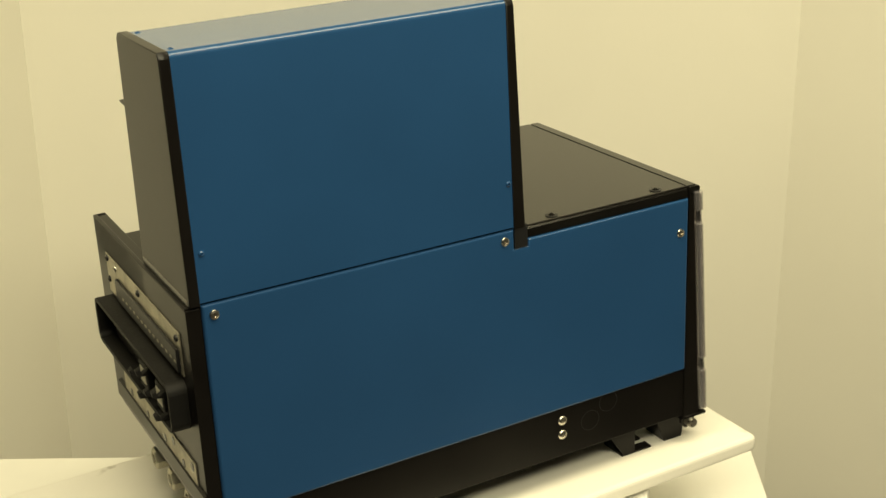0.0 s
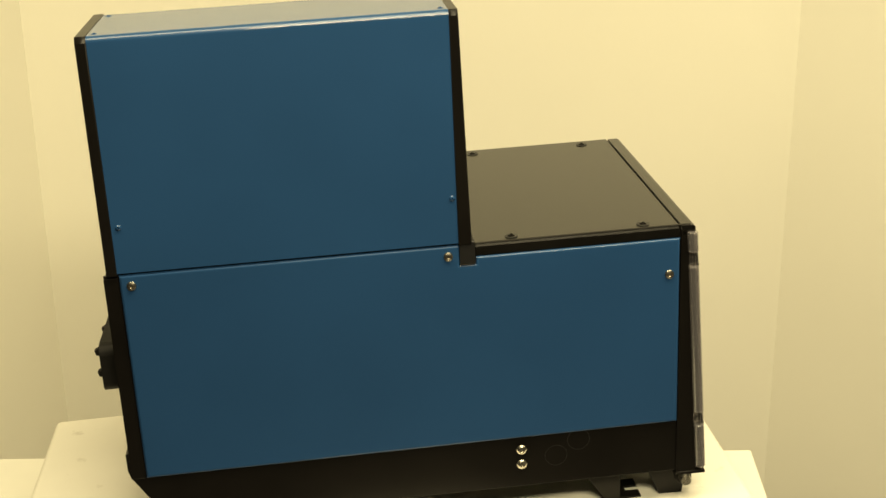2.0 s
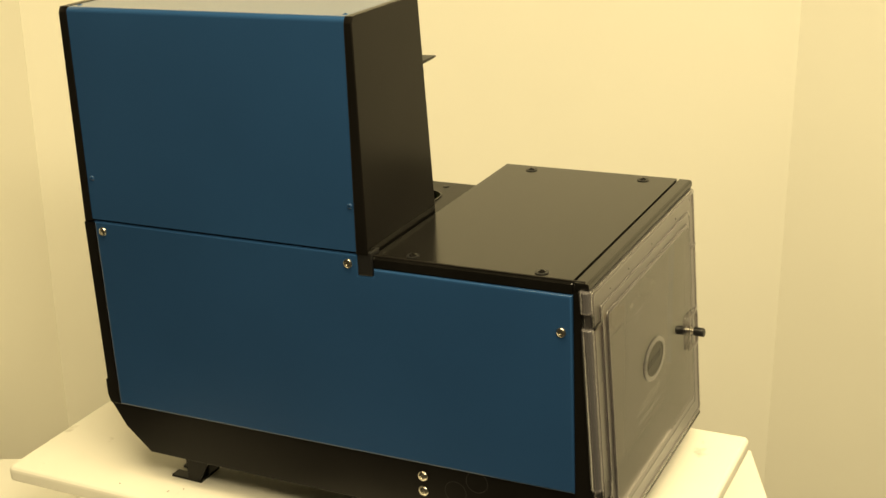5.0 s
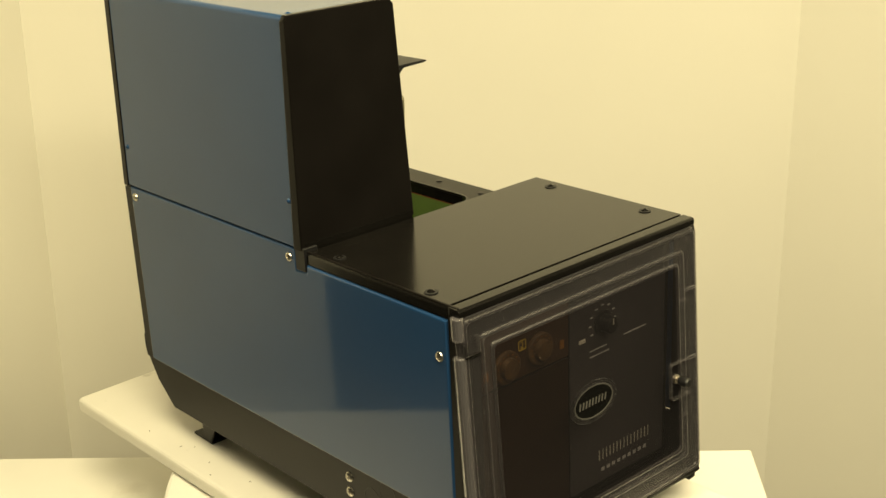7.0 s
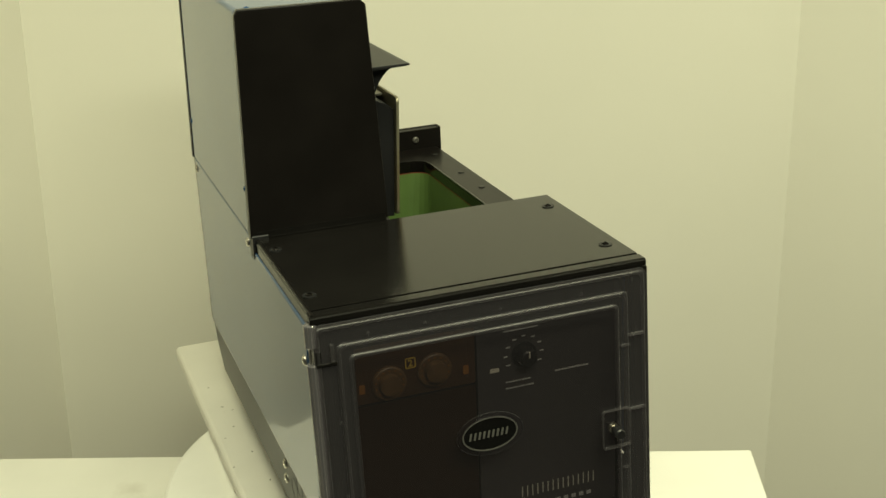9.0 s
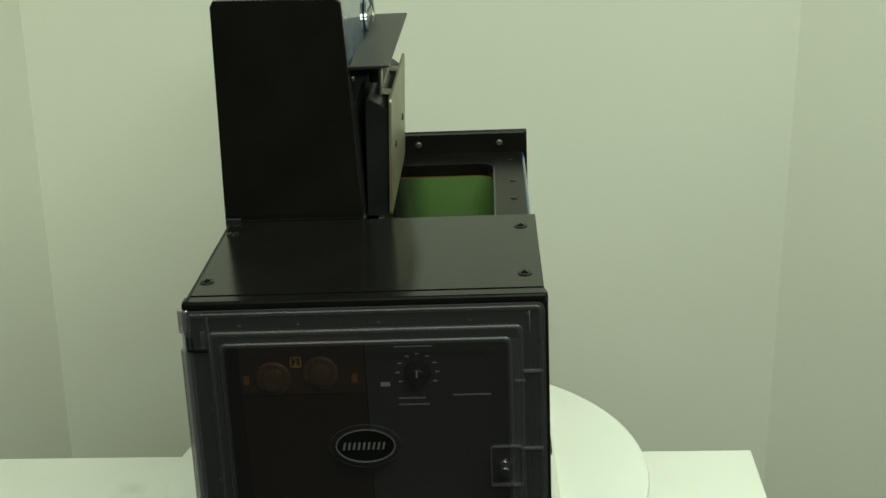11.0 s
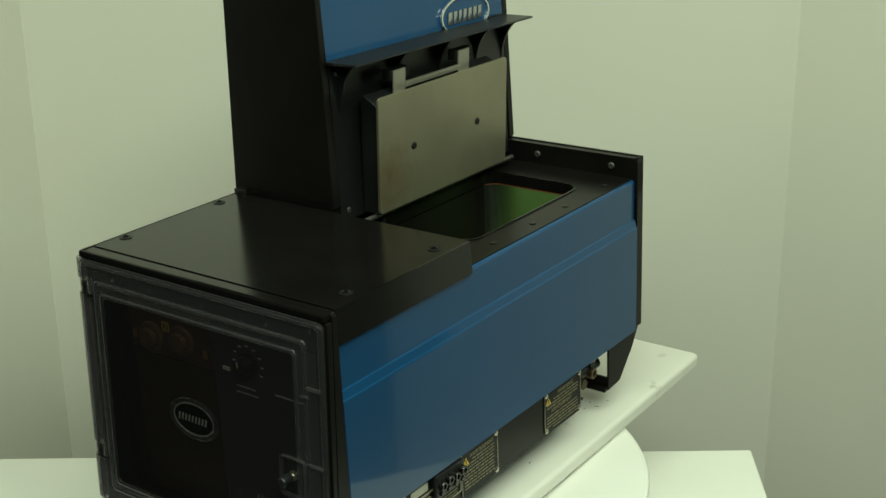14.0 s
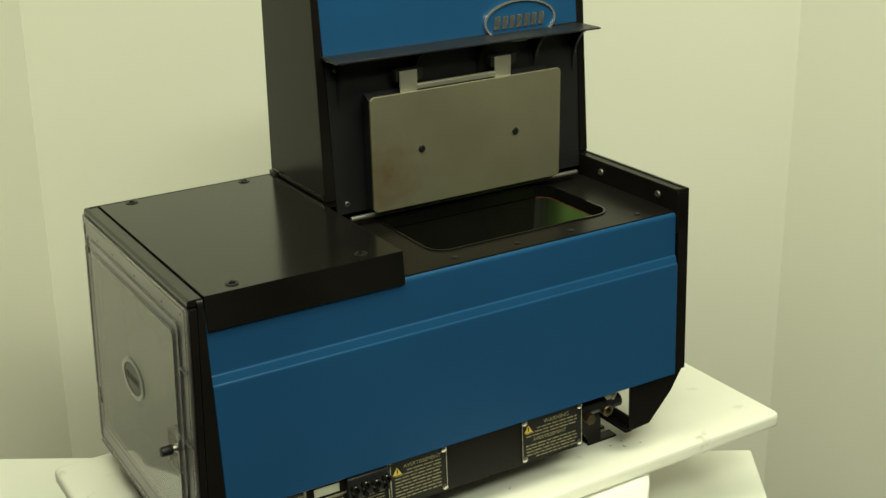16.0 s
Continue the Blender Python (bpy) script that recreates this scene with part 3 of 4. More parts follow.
def tower(mc):
    """The tall blue and black housing over the pump side."""
    tz, bz = 0.6160, 0.3630
    # wrap-round blue skin: outer side, rounded top, hopper side down to the shelf
    out = [(-0.1882, bz), (-0.1874, 0.40)]
    for i in range(7):
        a = radians(180 - 90 * i / 6)
        out.append((-0.1762 + 0.006 * math.cos(a), tz - 0.006 + 0.006 * math.sin(a)))
    for i in range(7):
        a = radians(90 - 90 * i / 6)
        out.append((-0.0452 + 0.006 * math.cos(a), tz - 0.008 + 0.006 * math.sin(a)))
    out.append((-0.0345, 0.535))
    inn = [(y + (0.003 if y < -0.1 else -0.003), z - (0.003 if z > 0.60 else 0)) for y, z in out]
    skin = part("skin", prism(B(), out + inn[::-1], "x", -0.3062, 0.0604, 0.0), BLUE, mc, "blue painted sheet skin with rounded top edges")
    for x, z in ((-0.2987, 0.4144), (0.0556, 0.4146)):
        screw(skin, (x, -0.1862, z), "-y", 0.0034, BLUE, "rivet")
    for x in (-0.2996, 0.0535):
        for y in (-0.166, -0.0555):
            screw(skin, (x, y, tz - (0.0020 if y < -0.1 else 0.0036)), "z", 0.0042, BLUE, "rivet")
    # end plates, black, a little proud, leaning back on the hopper side
    face = [(-0.1895, bz - 0.002), (-0.1832, tz - 0.006), (-0.1795, tz + 0.0005), (-0.043, tz - 0.0010), (-0.0370, tz - 0.007), (-0.0270, bz - 0.002)]
    bm = prism(B(), face, "x", 0.0604, 0.0752, 0.0012)
    for v in bm.verts:  # the front face leans back a little
        v.co.x -= 0.020 * (v.co.z - bz) if v.co.x > 0.07 else 0
    part("end_plate", bm, SATIN, mc, "black painted end plate with bevelled edges")
    part("end_plate", prism(B(), face, "x", -0.3178, -0.3062, 0.0012), SATIN, mc, "black painted end plate with bevelled edges")
    badge(skin)
    # black moulded lower half on the hopper side, with the shelf and its curved ribs
    bm = prism(B(), [(-0.060, 0.340), (-0.0290, 0.340), (-0.0330, 0.535), (-0.060, 0.535)], "x", -0.3052, 0.0598)
    part("inner_panel", bm, PLASTIC, mc, "black moulded panel behind the hopper lid")
    bm = B()
    prism(bm, [(-0.0335, 0.5365), (0.0080, 0.5368), (0.0120, 0.5362), (0.0120, 0.5346), (0.0060, 0.5338), (-0.0335, 0.5325)], "x", -0.3110, 0.0645, 0.0004)
    for v in bm.verts:
        v.co.z -= 0.0095 * (0.0645 - v.co.x)
    part("shelf", bm, PLASTIC, mc, "black shelf-like grip over the hopper lid")
    for x in (0.046, -0.058, -0.150, -0.236, -0.298):
        z = 0.5335 - 0.0095 * (0.0645 - x)
        arc = [(-0.033, z), (0.007, z)]
        arc += [(0.007 - 0.038 * math.sin(radians(9 * k)), z - 0.060 * (1 - math.cos(radians(9 * k)))) for k in range(1, 11)]
        part("rib", prism(B(), arc, "x", x - 0.0018, x + 0.0018), PLASTIC, mc)
    for x, z in ((0.048, 0.520), (0.045, 0.352)):
        screw(mc, (x, -0.0310, z), "y", 0.0042, DULL)


def badge(skin):
    """Oval chrome badge with a plain bar in it."""
    lean = Matrix.Translation((-0.2165, -0.0340, 0.5472)) @ pose(0, 0, 0, 3.7, 0, 0)
    bm = ring(B(), oval(0, 0, 0.054, 0.0265, 56), oval(0, 0, 0.0514, 0.0240, 56), "y", 0.0, 0.003)
    bm.transform(lean)
    rim = part("badge_rim", bm, CHROME, skin, "bright chrome oval badge rim")
    bm = prism(B(), oval(0, 0, 0.052, 0.0247, 56), "y", -0.0005, 0.0008)
    bm.transform(lean)
    part("badge_field", bm, BLUE, rim)
    bm = B()
    x = 0.041
    for w in (0.011, 0.010, 0.009, 0.010, 0.010, 0.010, 0.010):
        prism(bm, [(x, -0.0085), (x - w + 0.0022, -0.0085), (x - w + 0.0022 - 0.003, 0.0075), (x - 0.003, 0.0075)], "y", 0.0006, 0.0026, 0.0004)
        x -= w + 0.0012
    bm.transform(lean)
    part("badge_bar", bm, DARKCHROME, rim, "raised chrome blocks in place of lettering", kind="stuff")


def hopper(mc):
    dz = 0.3262
    outer = round_rect(-0.3055, 0.0788, -0.0290, 0.1674, 0.001)
    hole = round_rect(-0.240, 0.012, -0.018, 0.126, 0.022)
    deck = part("deck", ring(B(), outer, hole, "z", dz + 0.0004, dz + 0.0016), SATIN, mc, "black deck round the hopper opening")
    part("rolled_rim", ring(B(), round_rect(-0.2420, 0.0140, -0.020, 0.128, 0.024), hole, "z", dz + 0.0011, dz + 0.0032), BLACK, mc)
    for x, y in ((-0.160, 0.1515), (-0.083, 0.1515), (-0.0, 0.150), (-0.262, 0.150)):
        part("plug", turned(B(), [(dz, 0.0042), (dz + 0.0026, 0.0040), (dz + 0.0028, 0.002)], (x, y, 0), "z", 14), PLASTIC, deck)
    # collar, then the green lining, narrowing downwards
    low = round_rect(-0.242, 0.014, -0.020, 0.128, 0.022)

    def wall_loop(name, a, za, b, zb, mat, label="", side=0):
        bm = B()
        k = len(a)
        r0 = [bm.verts.new((*p, za)) for p in a]
        r1 = [bm.verts.new((*p, zb)) for p in b]
        r2 = [bm.verts.new((p[0] + (0.002 if p[0] > -0.11 else -0.002), p[1] + (0.002 if p[1] > 0.05 else -0.002), zb)) for p in b]
        r3 = [bm.verts.new((p[0] + (0.002 if p[0] > -0.11 else -0.002), p[1] + (0.002 if p[1] > 0.05 else -0.002), za)) for p in a]
        for s, t in ((r0, r1), (r1, r2), (r2, r3), (r3, r0)):
            for i in range(k):
                if side and (max(a[i][1], a[(i + 1) % k][1]) < -0.0165) != (side > 0):
                    continue
                bm.faces.new((s[i], s[(i + 1) % k], t[(i + 1) % k], t[i]))
        return part(name, bm, mat, mc, label)
    wall_loop("collar", hole, dz + 0.0003, hole, dz - 0.013, BLACK)
    wall_loop("seal", hole, dz - 0.0132, hole, dz - 0.0145, RUST, "orange seal line in the hopper", -1)
    # the lining's green carries a painted fade to black for the lid's shade
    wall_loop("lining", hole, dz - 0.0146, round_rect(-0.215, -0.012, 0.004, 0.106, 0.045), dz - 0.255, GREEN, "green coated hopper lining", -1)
    # plain black paints the shade on this wall below the lid
    wall_loop("lining_back", hole, dz - 0.0146, round_rect(-0.215, -0.012, 0.004, 0.106, 0.045), dz - 0.255, BLACK, "hopper wall below the lid, black to paint its shade", 1)
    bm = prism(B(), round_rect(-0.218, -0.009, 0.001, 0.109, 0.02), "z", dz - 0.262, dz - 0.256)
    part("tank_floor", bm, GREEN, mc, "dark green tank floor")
    # the lid, standing open, an aluminium plate on a black insulated shell
    tilt = Matrix.Translation((0, -0.0010, 0.338)) @ pose(0, 0, 0, -2.7, 0, 0)
    bm = prism(B(), round_rect(-0.2490, 0.0250, 0.0068, 0.1515, 0.006), "y", 0.0, 0.0035, 0.0006)
    bm.transform(tilt)
    plate = part("hopper_lid", bm, PLATE_ALU, mc, "upright brushed aluminium hopper lid with heat stains")
    for x in (-0.0432, -0.1798):
        bm = turned(B(), [(0.0030, 0.0046), (0.0046, 0.0046), (0.0052, 0.0036), (0.0052, 0.002), (0.0042, 0.002)], (x, 0, 0.0785), "y", 16)
        bm.transform(tilt)
        part("screw", bm, PLASTIC, plate)
    bm = prism(B(), [(-0.0270, 0.004), (-0.0012, 0.004), (-0.0012, 0.136), (-0.010, 0.143), (-0.0250, 0.150), (-0.0280, 0.145)], "x", -0.243, 0.019, 0.001)
    bm.transform(tilt)
    part("lid_shell", bm, PLASTIC, plate, "black lid shell with a sloped top")
    for x in (-0.0360, -0.1710):
        bm = B()
        box(bm, x - 0.012, x + 0.012, -0.014, -0.0115, 0.140, 0.1735, 0.0006)
        box(bm, x - 0.012, x + 0.012, -0.0115, -0.0012, 0.1445, 0.147, 0.0004)
        bm.transform(tilt)
        part("hinge_bracket", bm, ALU, plate, "bare aluminium strap")
        bm = box(B(), x - 0.022, x + 0.016, -0.0260, -0.0142, 0.1600, 0.1740, 0.0015)
        bm.transform(tilt)
        part("hinge_block", bm, MATTE, plate, "black block behind the strap")
    bm = B()
    box(bm, -0.160, -0.047, -0.016, -0.010, 0.149, 0.1555, 0.001)
    bm.transform(tilt)
    part("hinge_bar", bm, ALU, plate)
    bm = turned(B(), [(-0.288, 0.0032), (0.050, 0.0032)], (0, -0.012, 0.338), "x", 12)
    part("hinge_rod", bm, DULL, plate)


def ridge(outline, inset, x, w):
    """A half-round bead that follows an outline at an inset."""
    bm = B()
    loops = []
    for k in range(7):
        a = math.pi * k / 6
        loops.append([bm.verts.new((x + w * 0.9 * math.sin(a), u, v)) for u, v in outline(inset - w * math.cos(a), 0.006)])
    n = len(loops[0])
    for p, q in zip(loops, loops[1:] + loops[:1]):
        for i in range(n):
            bm.faces.new((p[i], p[(i + 1) % n], q[(i + 1) % n], q[i]))
    return bm


def door(mc):
    """Smoked clear plastic door with stepped border, hinge tube, latch and badge; it leans out at its foot."""
    y0, y1, z0, z1 = -0.1865, 0.1728, 0.0530, 0.3550

    def frame_of(a, r=0.008):
        return round_rect(y0 + a, y1 - a, z0 + a, z1 - a, r)

    def piece(name, bm, material, parent, label="", **more):
        return part(name, door_lean(bm, 0.0), material, parent, label, **more)
    pane = piece("door", prism(B(), frame_of(0.0362, 0.006), "x", 0.3292, 0.3314), SMOKE, mc, "smoked clear plastic door with stepped edges")
    piece("moulded_band", ring(B(), frame_of(0.0002), frame_of(0.0226, 0.006), "x", 0.3252, 0.3272), BAND, pane, "hazy moulded band round the pane")
    piece("moulded_band", ring(B(), frame_of(0.0248), frame_of(0.0360, 0.006), "x", 0.3272, 0.3290), BAND, pane, "hazy moulded band round the pane")
    for a, c, x0, x1 in ((0.0, 0.0016, 0.3274, 0.3282),):
        piece("border", ring(B(), frame_of(a), frame_of(c, 0.006), "x", x0, x1), CLEAR, pane, "raised clear plastic border")
    for a, x, w in ((0.0044, 0.3268, 0.0022), (0.0246, 0.3274, 0.0024), (0.0362, 0.3294, 0.0024)):
        piece("ridge", ridge(frame_of, a, x, w), RIDGE, pane, "rounded ridge of clear plastic that catches the light")
    for y, z in ((-0.1310, 0.3385), (-0.0720, 0.3385), (0.0080, 0.3385), (0.0980, 0.3385), (0.1560, 0.3440), (-0.1655, 0.2500), (-0.1655, 0.1700)):
        piece("moulding_pip", turned(B(), [(0.3270, 0.0016), (0.3279, 0.0014), (0.3283, 0.0006)], (0, y, z), "x", 12), RIDGE, pane)
    # shallow side of the moulded door
    bm = ring(B(), frame_of(0), round_rect(y0 + 0.0018, y1 - 0.0018, z0 + 0.0018, z1 - 0.0018, 0.007), "x", 0.3172, 0.3250)
    piece("flange", bm, CLEAR, pane, "thin clear rim of the door")
    # hinge barrels with the pins between them
    for za, zb in ((0.3320, 0.3560), (0.1310, 0.3150), (0.0580, 0.1140)):
        bm = turned(B(), [(za, 0.0054), (za + 0.001, 0.0062), (zb - 0.001, 0.0062), (zb, 0.0054)], (0.3222, -0.1868, 0), "z", 20)
        barrel = piece("hinge_tube", bm, TUBE, pane, "clear plastic hinge barrel")
        # dark core added to darken the clear barrel's middle between its bright edges
        bm = turned(B(), [(za + 0.001, 0.0026), (zb - 0.001, 0.0026)], (0.3222, -0.1860, 0), "z", 14)
        piece("hinge_pin_core", bm, PLASTIC, barrel)
        bm = box(B(), 0.3160, 0.3176, -0.1905, -0.1835, za, zb, 0.0004)
        piece("hinge_leaf", bm, CLEAR, barrel)
    for z in (0.3235, 0.1225):
        piece("hinge_pin_core", turned(B(), [(z - 0.010, 0.0032), (z + 0.010, 0.0032)], (0.3222, -0.1868, 0), "z", 14), CLEAR, pane)
        bm = B()
        box(bm, 0.3262, 0.3296, -0.1850, -0.1640, z - 0.0105, z - 0.0075, 0.001)
        box(bm, 0.3240, 0.3280, -0.1855, -0.1790, z - 0.0075, z + 0.0050, 0.001)
        piece("hinge_clip", bm, BLACK, pane, "black hinge clip")
        bm = box(B(), 0.3265, 0.3310, -0.1705, -0.1660, z - 0.0064, z + 0.0110, 0.001)
        piece("hinge_clip", bm, CLEAR, pane)
    # finger recess and catches on the latch side
    for ya, yb, za, zb in ((0.1500, 0.1690, 0.2820, 0.2850), (0.1410, 0.1520, 0.2715, 0.2745), (0.1460, 0.1690, 0.1975, 0.2005), (0.1410, 0.1500, 0.1305, 0.1335)):
        piece("catch", box(B(), 0.3268, 0.3302, ya, yb, za, zb, 0.0010), RIDGE, pane)
    bm = ring(B(), round_rect(0.1150, 0.1480, 0.1610, 0.2050, 0.004), round_rect(0.1166, 0.1464, 0.1626, 0.2034, 0.003), "x", 0.3316, 0.3352)
    piece("latch_frame", bm, CLEAR, pane, "clear plastic latch surround")
    piece("latch_frame", ring(B(), round_rect(0.1146, 0.1484, 0.1606, 0.2054, 0.004), round_rect(0.1154, 0.1476, 0.1614, 0.2046, 0.003), "x", 0.3352, 0.3358), RIDGE, pane)
    at_latch = (0, 0.1290, 0.1830)
    latch = piece("latch", turned(B(), [(0.3290, 0.0055), (0.3320, 0.0055), (0.3325, 0.0034), (0.3370, 0.0034)], at_latch, "x", 18), STEEL, pane, "turned steel latch pin")
    piece("latch_knob", turned(B(), [(0.3365, 0.0050), (0.3375, 0.0056), (0.3480, 0.0056), (0.3495, 0.0046)], at_latch, "x", 18), PLASTIC, latch, "small black latch knob")
    # oval badge in a clear boss on the pane
    cy, cz = -0.0118, 0.2075
    piece("badge_boss", ring(B(), oval(cy, cz, 0.0368, 0.0235, 48), oval(cy, cz, 0.0306, 0.0186, 48), "x", 0.3316, 0.3328), BOSS, pane, "clear oval boss round the badge")
    bd = piece("badge", prism(B(), oval(cy, cz, 0.0304, 0.0184, 48), "x", 0.3316, 0.3322), BADGEF, pane, "black oval badge with a pale rim")
    piece("badge_rim", ring(B(), oval(cy, cz, 0.0305, 0.0185, 48), oval(cy, cz, 0.0292, 0.0172, 48), "x", 0.3322, 0.3326), BADGEP, bd)
    bm = B()
    y = cy - 0.0235
    for k in range(9):
        prism(bm, [(y, cz - 0.0040), (y + 0.0022, cz - 0.0040), (y + 0.0038, cz + 0.0038), (y + 0.0016, cz + 0.0038)], "x", 0.3322, 0.3326)
        y += 0.0050
    piece("badge_bar", bm, BADGEP, bd, "pale slanted bars in place of lettering", smooth=0, kind="stuff")


def controls(mc):
    """The control panel behind the door."""
    bm = B()
    box(bm, 0.300, 0.303, -0.168, 0.158, 0.056, 0.345)
    face = part("control_panel", bm, BLACK, mc, "black control panel with dials behind the door")
    bm = prism(B(), round_rect(-0.010, 0.150, 0.072, 0.305, 0.003), "x", 0.3032, 0.3050)
    right = part("panel_plate", bm, PLATE, face, "charcoal printed panel plate")
    bm = prism(B(), round_rect(-0.140, -0.012, 0.250, 0.312, 0.002), "x", 0.3032, 0.3045)
    left = part("display_window", bm, BROWN, face, "dark brown display strip with two dials")
    bm = prism(B(), round_rect(-0.140, -0.012, 0.072, 0.247, 0.002), "x", 0.3032, 0.3040)
    part("blank_window", bm, NIGHT, face, "glossy dark brown lower window")
    for y, z in ((-0.106, 0.269), (-0.057, 0.274)):
        bm = turned(B(), [(0.3045, 0.0185), (0.3075, 0.0185), (0.3085, 0.0170), (0.3085, 0.0120), (0.314, 0.0110), (0.3145, 0.009)], (0, y, z), "x", 28)
        dial = part("dial", bm, DIALF, left, "dark amber round dial with pale ticks")
        marks = B()
        for k in range(11):
            a = radians(-40 + 26 * k)
            turned(marks, [(0.3084, 0.0009), (0.3088, 0.0009)], (0, y + 0.0148 * math.cos(a), z + 0.0148 * math.sin(a)), "x", 6)
        part("tick", marks, AMBERP, dial, smooth=0, kind="stuff")
    bm = ring(B(), round_rect(-0.0875, -0.0765, 0.2805, 0.2920, 0.0015), round_rect(-0.0865, -0.0775, 0.2815, 0.2910, 0.001), "x", 0.3045, 0.3050)
    frame_2 = part("number_box", bm, YELLOWP, left, "yellow box round a figure two", smooth=0)
    words("number", "2", 0.0105, facing("x", (0.3047, -0.0848, 0.2826), (0, 1, 0), (0, 0, 1)), YELLOWP, frame_2)
    for y, z in ((-0.0225, 0.2665), (-0.1345, 0.267)):
        bm = prism(B(), round_rect(y - 0.003, y + 0.003, z - 0.005, z + 0.005, 0.001), "x", 0.3045, 0.3052)
        part("indicator", bm, AMBERP, left, "small amber indicator", smooth=0)
    # the rotary switch with its scale
    bm = turned(B(), [(0.3050, 0.0140), (0.3070, 0.0140), (0.3080, 0.0105), (0.3200, 0.0095), (0.3210, 0.0080)], (0, 0.0425, 0.272), "x", 24)
    knob = part("knob", bm, PLASTIC, right, "black ribbed rotary knob")
    part("pointer", box(B(), 0.3209, 0.3214, 0.0418, 0.0432, 0.2735, 0.2805), CREAM, knob, smooth=0)
    marks = B()
    for k in range(9):
        a = radians(-30 + 30 * k)
        y, z = 0.0425 + 0.0205 * math.cos(a), 0.272 + 0.0205 * math.sin(a)
        box(marks, 0.3050, 0.3054, y - 0.0022, y + 0.0022, z - 0.0007, z + 0.0007)
    part("scale", marks, GREYP, right, smooth=0, kind="stuff")
    bars = B()
    for y0, y1, z, h in ((0.0215, 0.0475, 0.2425, 0.0007), (0.0215, 0.0510, 0.2352, 0.0007), (0.078, 0.116, 0.2450, 0.0008), (0.020, 0.058, 0.3010, 0.0006)):
        y = y0
        while y < y1:
            box(bars, 0.3050, 0.3054, y, y + 0.0030, z - h, z + h)
            y += 0.0036
    part("print", bars, GREYP, right, smooth=0, kind="stuff")
    bm = prism(B(), round_rect(0.004, 0.014, 0.2568, 0.2612, 0.0006), "x", 0.3050, 0.3058)
    part("switch_label", bm, CREAM, right, smooth=0)
    # product mark: a row of thin pale bars of its size
    bars = B()
    for k in range(15):
        y = 0.0370 + 0.0061 * k
        box(bars, 0.3050, 0.3055, y, y + 0.0010, 0.1000, 0.1130)
    part("product_mark", bars, CREAM, right, "thin pale bars in place of a product mark", smooth=0, kind="stuff")
    bars = B()
    for k in range(9):
        y = 0.041 + 0.0092 * k
        box(bars, 0.3050, 0.3054, y, y + 0.0052, 0.0850, 0.0895)
    part("product_mark", bars, GREYP, right, smooth=0, kind="stuff")


def rear_side(mc):
    """What sits on the rear panel: connector plate, guard, plugs, hose fittings."""
    bm = prism(B(), [(-0.158, 0.3235), (0.129, 0.3235), (0.129, 0.2745), (-0.158, 0.2745)], "x", -0.3236, -0.3221, 0.0004)
    plate = part("connector_plate", bm, ZINC, mc, "dull worn zinc connector plate")
    for y, z in ((0.088, 0.3145), (0.088, 0.2865), (0.121, 0.3185), (0.121, 0.2915), (-0.009, 0.3165), (-0.148, 0.3150), (-0.148, 0.2840)):
        screw(plate, (-0.3236, y, z), "-x", 0.0042, STEEL if y == 0.088 else PLASTIC)
    bm = B()
    box(bm, -0.3275, -0.3236, -0.152, 0.084, 0.2770, 0.3040, 0.0012)
    strip = part("terminal_strip", bm, PLASTIC, plate, "black terminal strip")
    for k in range(14):
        y = -0.150 + 0.0152 * k
        part("terminal", box(B(), -0.3282, -0.3274, y, y + 0.006, 0.2880, 0.2905), ZINC, strip, smooth=0)
    # guard: deep black frame open to the rear
    bm = ring(B(), round_rect(-0.1600, 0.1380, 0.2110, 0.2685, 0.012), round_rect(-0.1550, 0.1330, 0.2160, 0.2635, 0.008), "x", -0.3430, -0.3222)
    guard = part("connector_guard", bm, MATTE, mc, "deep black frame guarding the rear plugs")
    part("guard_back", prism(B(), round_rect(-0.1558, 0.1338, 0.2152, 0.2643, 0.007), "x", -0.3250, -0.3224), MATTE, guard)
    for k, (y, z) in enumerate(((-0.052, 0.237), (-0.112, 0.236))):
        bm = B()
        box(bm, -0.3400, -0.3248, y - 0.016, y + 0.016, z - 0.017, z + 0.017, 0.003)
        plug = part("plug", bm, MATTE, guard, "black rectangular hose plug")
        bm = B()
        for q, zz in ((-0.017, 0.013), (0.014, 0.002), (-0.016, -0.014)):
            prism(bm, [(-0.3300, z + zz - 0.007), (-0.3515, z + zz - 0.003), (-0.3530, z + zz + 0.003), (-0.3490, z + zz + 0.005), (-0.3460, z + zz - 0.001), (-0.3300, z + zz + 0.007)], "y", y + q - 0.004, y + q + 0.004, 0.0006)
        part("clamp", bm, MATTE, plug)
        bm = B()
        box(bm, -0.3406, -0.3399, y - 0.009, y + 0.010, z - 0.008, z + 0.010)
        part("plug_label", bm, CREAM, plug, smooth=0)
    bm = prism(B(), [(-0.160, 0.172), (0.120, 0.172), (0.120, 0.142), (-0.160, 0.142)], "x", -0.3236, -0.3221, 0.0004)
    low = part("hose_plate", bm, ZINC, mc, "zinc plate with round holes over the hose outlets")
    for k in range(8):
        y = -0.148 + 0.034 * k
        # black discs stand in for the plate's dark open holes
        bm = turned(B(), [(0.3230, 0.0052), (0.3241, 0.0052)], (0, y, 0.163 - 0.012 * (k % 2)), "-x", 14)
        part("hole_disc", bm, BLACK, low)
    part("lower_lip", prism(B(), [(-0.3222, 0.146), (-0.3255, 0.144), (-0.3255, 0.124), (-0.3222, 0.112)], "y", -0.1860, 0.1500, 0.0008), SATIN, mc, "black folded lower lip of the rear panel")
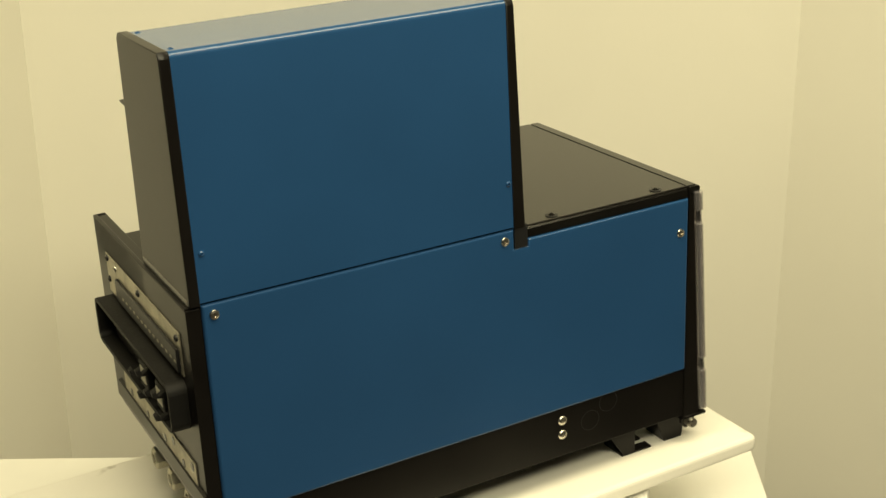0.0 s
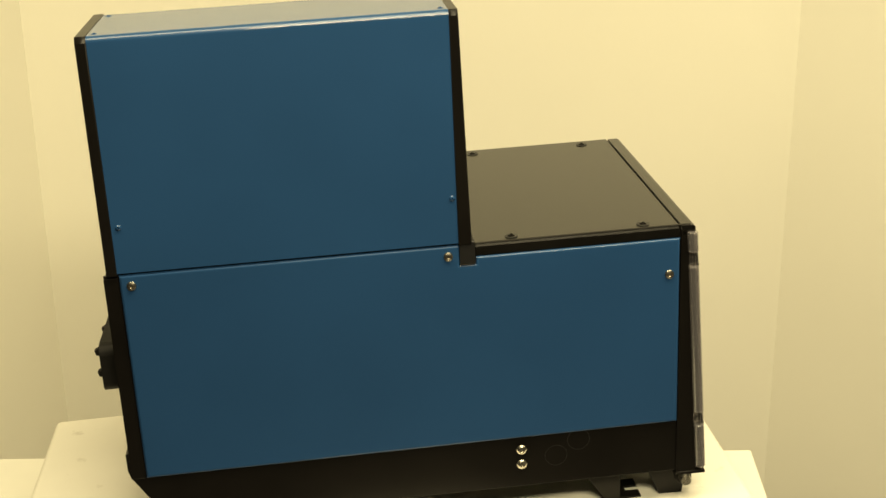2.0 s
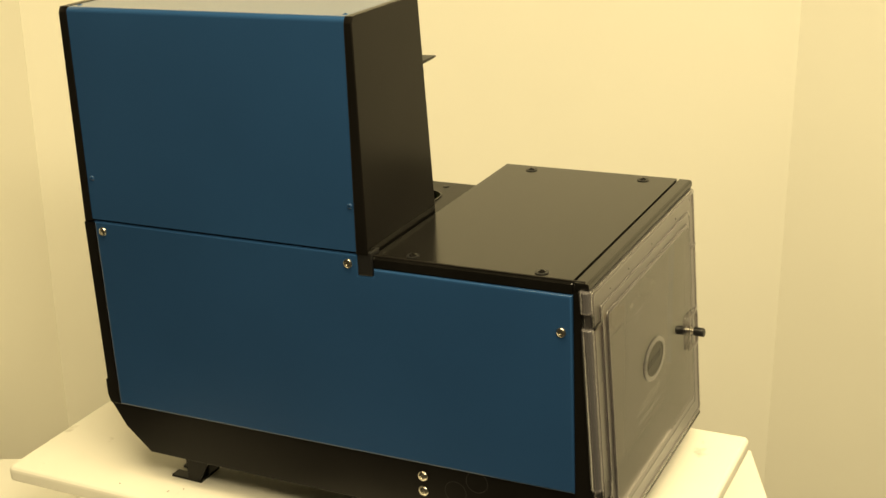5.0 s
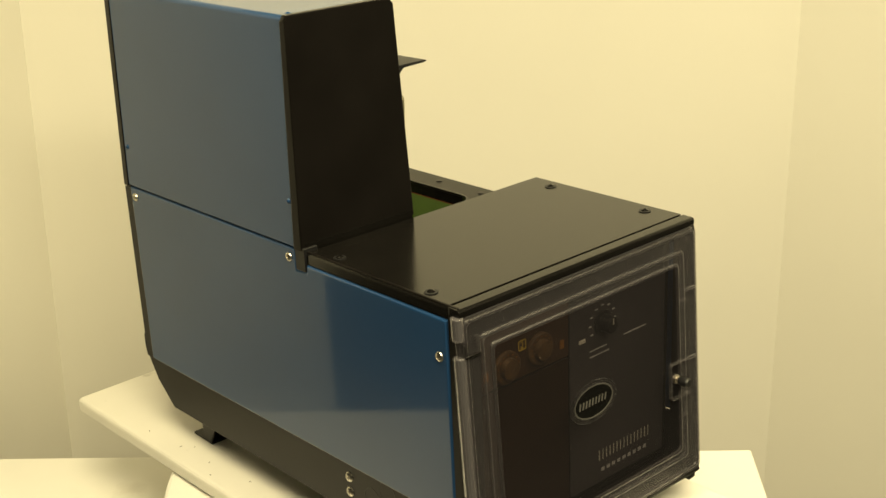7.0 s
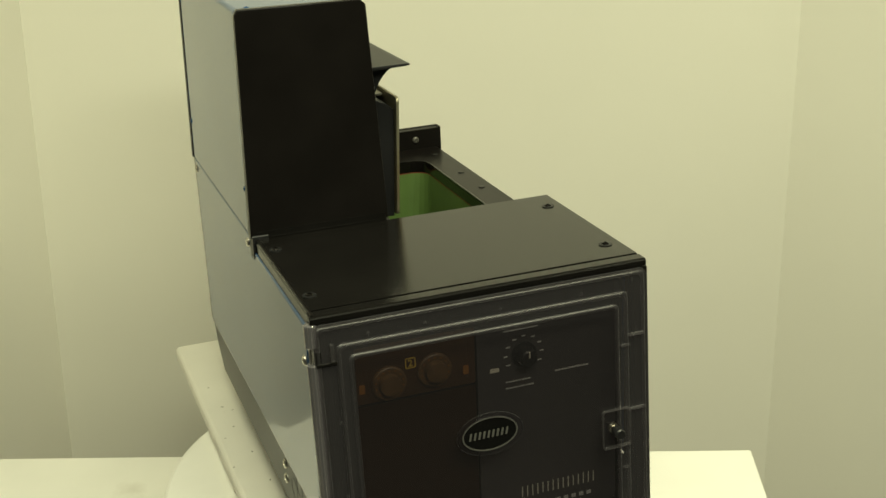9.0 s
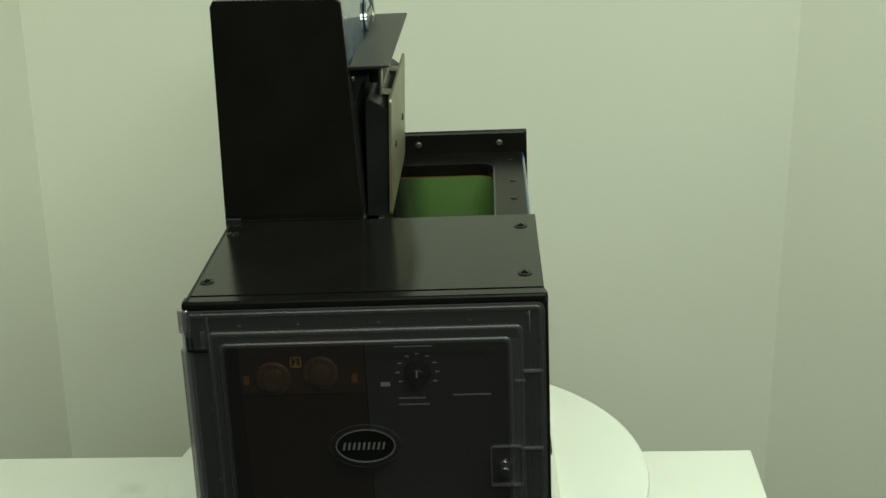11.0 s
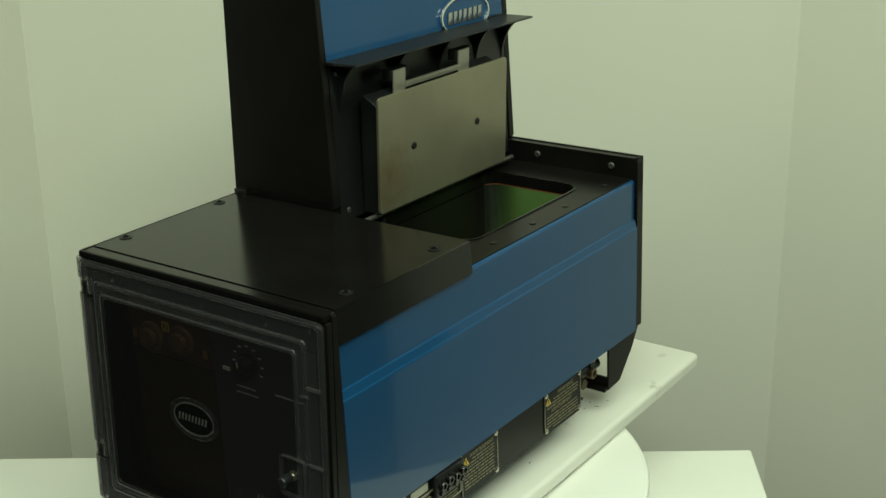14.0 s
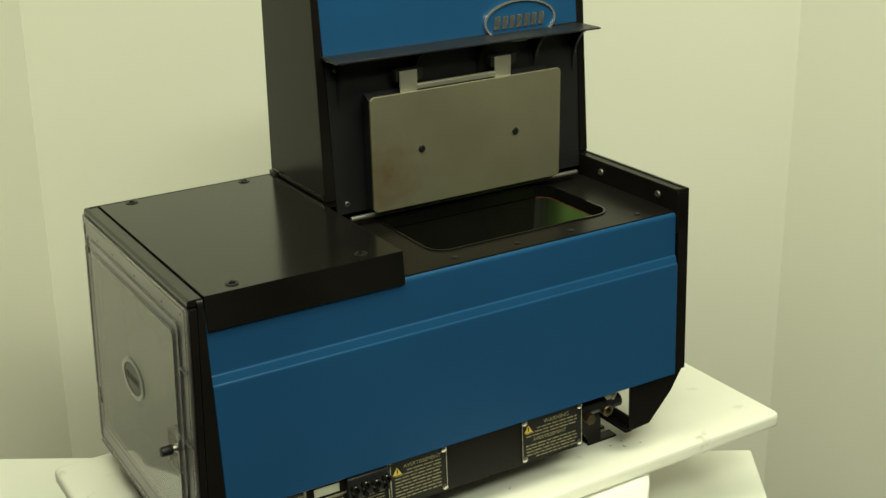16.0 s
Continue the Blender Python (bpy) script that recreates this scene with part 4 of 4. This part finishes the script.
    for y, z in ((0.044, 0.079), (-0.023, 0.083), (-0.091, 0.092)):
        bm = turned(B(), [(0.200, 0.0100), (0.290, 0.0100), (0.290, 0.0140), (0.317, 0.0140), (0.319, 0.012), (0.319, 0.008), (0.311, 0.008)], (0, y, z), "-x", 6)
        part("hose_nut", bm, ZINC, mc, "worn hexagonal hose outlet nut", smooth=20)


def under_door(mc):
    bm = turned(B(), [(-0.1930, 0.0060), (-0.1900, 0.0068), (-0.1820, 0.0068)], (0.3215, 0, 0.0420), "y", 18)
    part("bolt", bm, STEEL, mc, "bright bolt end under the door corner")
    bm = prism(B(), [(0.310, 0.060), (0.331, 0.060), (0.331, 0.038), (0.326, 0.032), (0.317, 0.032), (0.310, 0.040)], "y", -0.182, -0.178, 0.0008)
    part("bracket", bm, SATIN, mc)
    bm = prism(B(), [(0.325, 0.056), (0.340, 0.056), (0.340, 0.038), (0.336, 0.033), (0.330, 0.033), (0.325, 0.038)], "y", 0.164, 0.171, 0.001)
    part("bracket", bm, SATIN, mc)
    bm = prism(B(), round_rect(-0.188, 0.172, 0.0480, 0.0520, 0.001), "x", 0.312, 0.3455, 0.0006)
    part("sill", bm, SATIN, mc, "thin black sill under the door")


def lean(mc):
    """The body stands on the board a little higher at its door end."""
    for ob in mc.children_recursive:
        if ob.location.length > 0:
            ob.location.z += TILT * ob.location.x
        else:
            for v in ob.data.vertices:
                v.co.z += TILT * v.co.x


def machine():
    mc = bpy.data.objects.new("hot_melt_applicator", None)
    scene.collection.objects.link(mc)
    mc.location = (0, 0, BOARD_Z)
    tagged(mc, "blue and black hot-melt glue machine with smoked door and open hopper", "machine")
    base_frame(mc)
    side_panels(mc)
    lid(mc)
    tower(mc)
    hopper(mc)
    rear_side(mc)
    fittings(mc)
    lean(mc)
    door(mc)
    controls(mc)
    under_door(mc)
    foot(mc, 0.233, -0.168, 1)
    foot(mc, -0.215, -0.166, -1)
    foot(mc, 0.233, 0.140, 1)
    foot(mc, -0.215, 0.120, -1)
    bm = prism(B(), [(0.280, 0.0505), (0.330, 0.0505), (0.324, 0.0105), (0.296, 0.0105)], "y", -0.166, -0.126, 0.001)
    part("foot", bm, SATIN, mc)
    return mc


setting()
table()
DISC, BOARD = turntable()
MACHINE = machine()


def motions():
    bz = BOARD_Z
    walk(DISC, [(t, pose(0, 0, bz - 0.0205, 0, 0, a)) for t, a in TURN])
    walk(BOARD, [(t, pose(0, 0, bz, 0, 0, a)) for t, a in TURN])
    walk(MACHINE, [(t, pose(0, 0, bz, 0, 0, a)) for t, a in TURN])


motions()
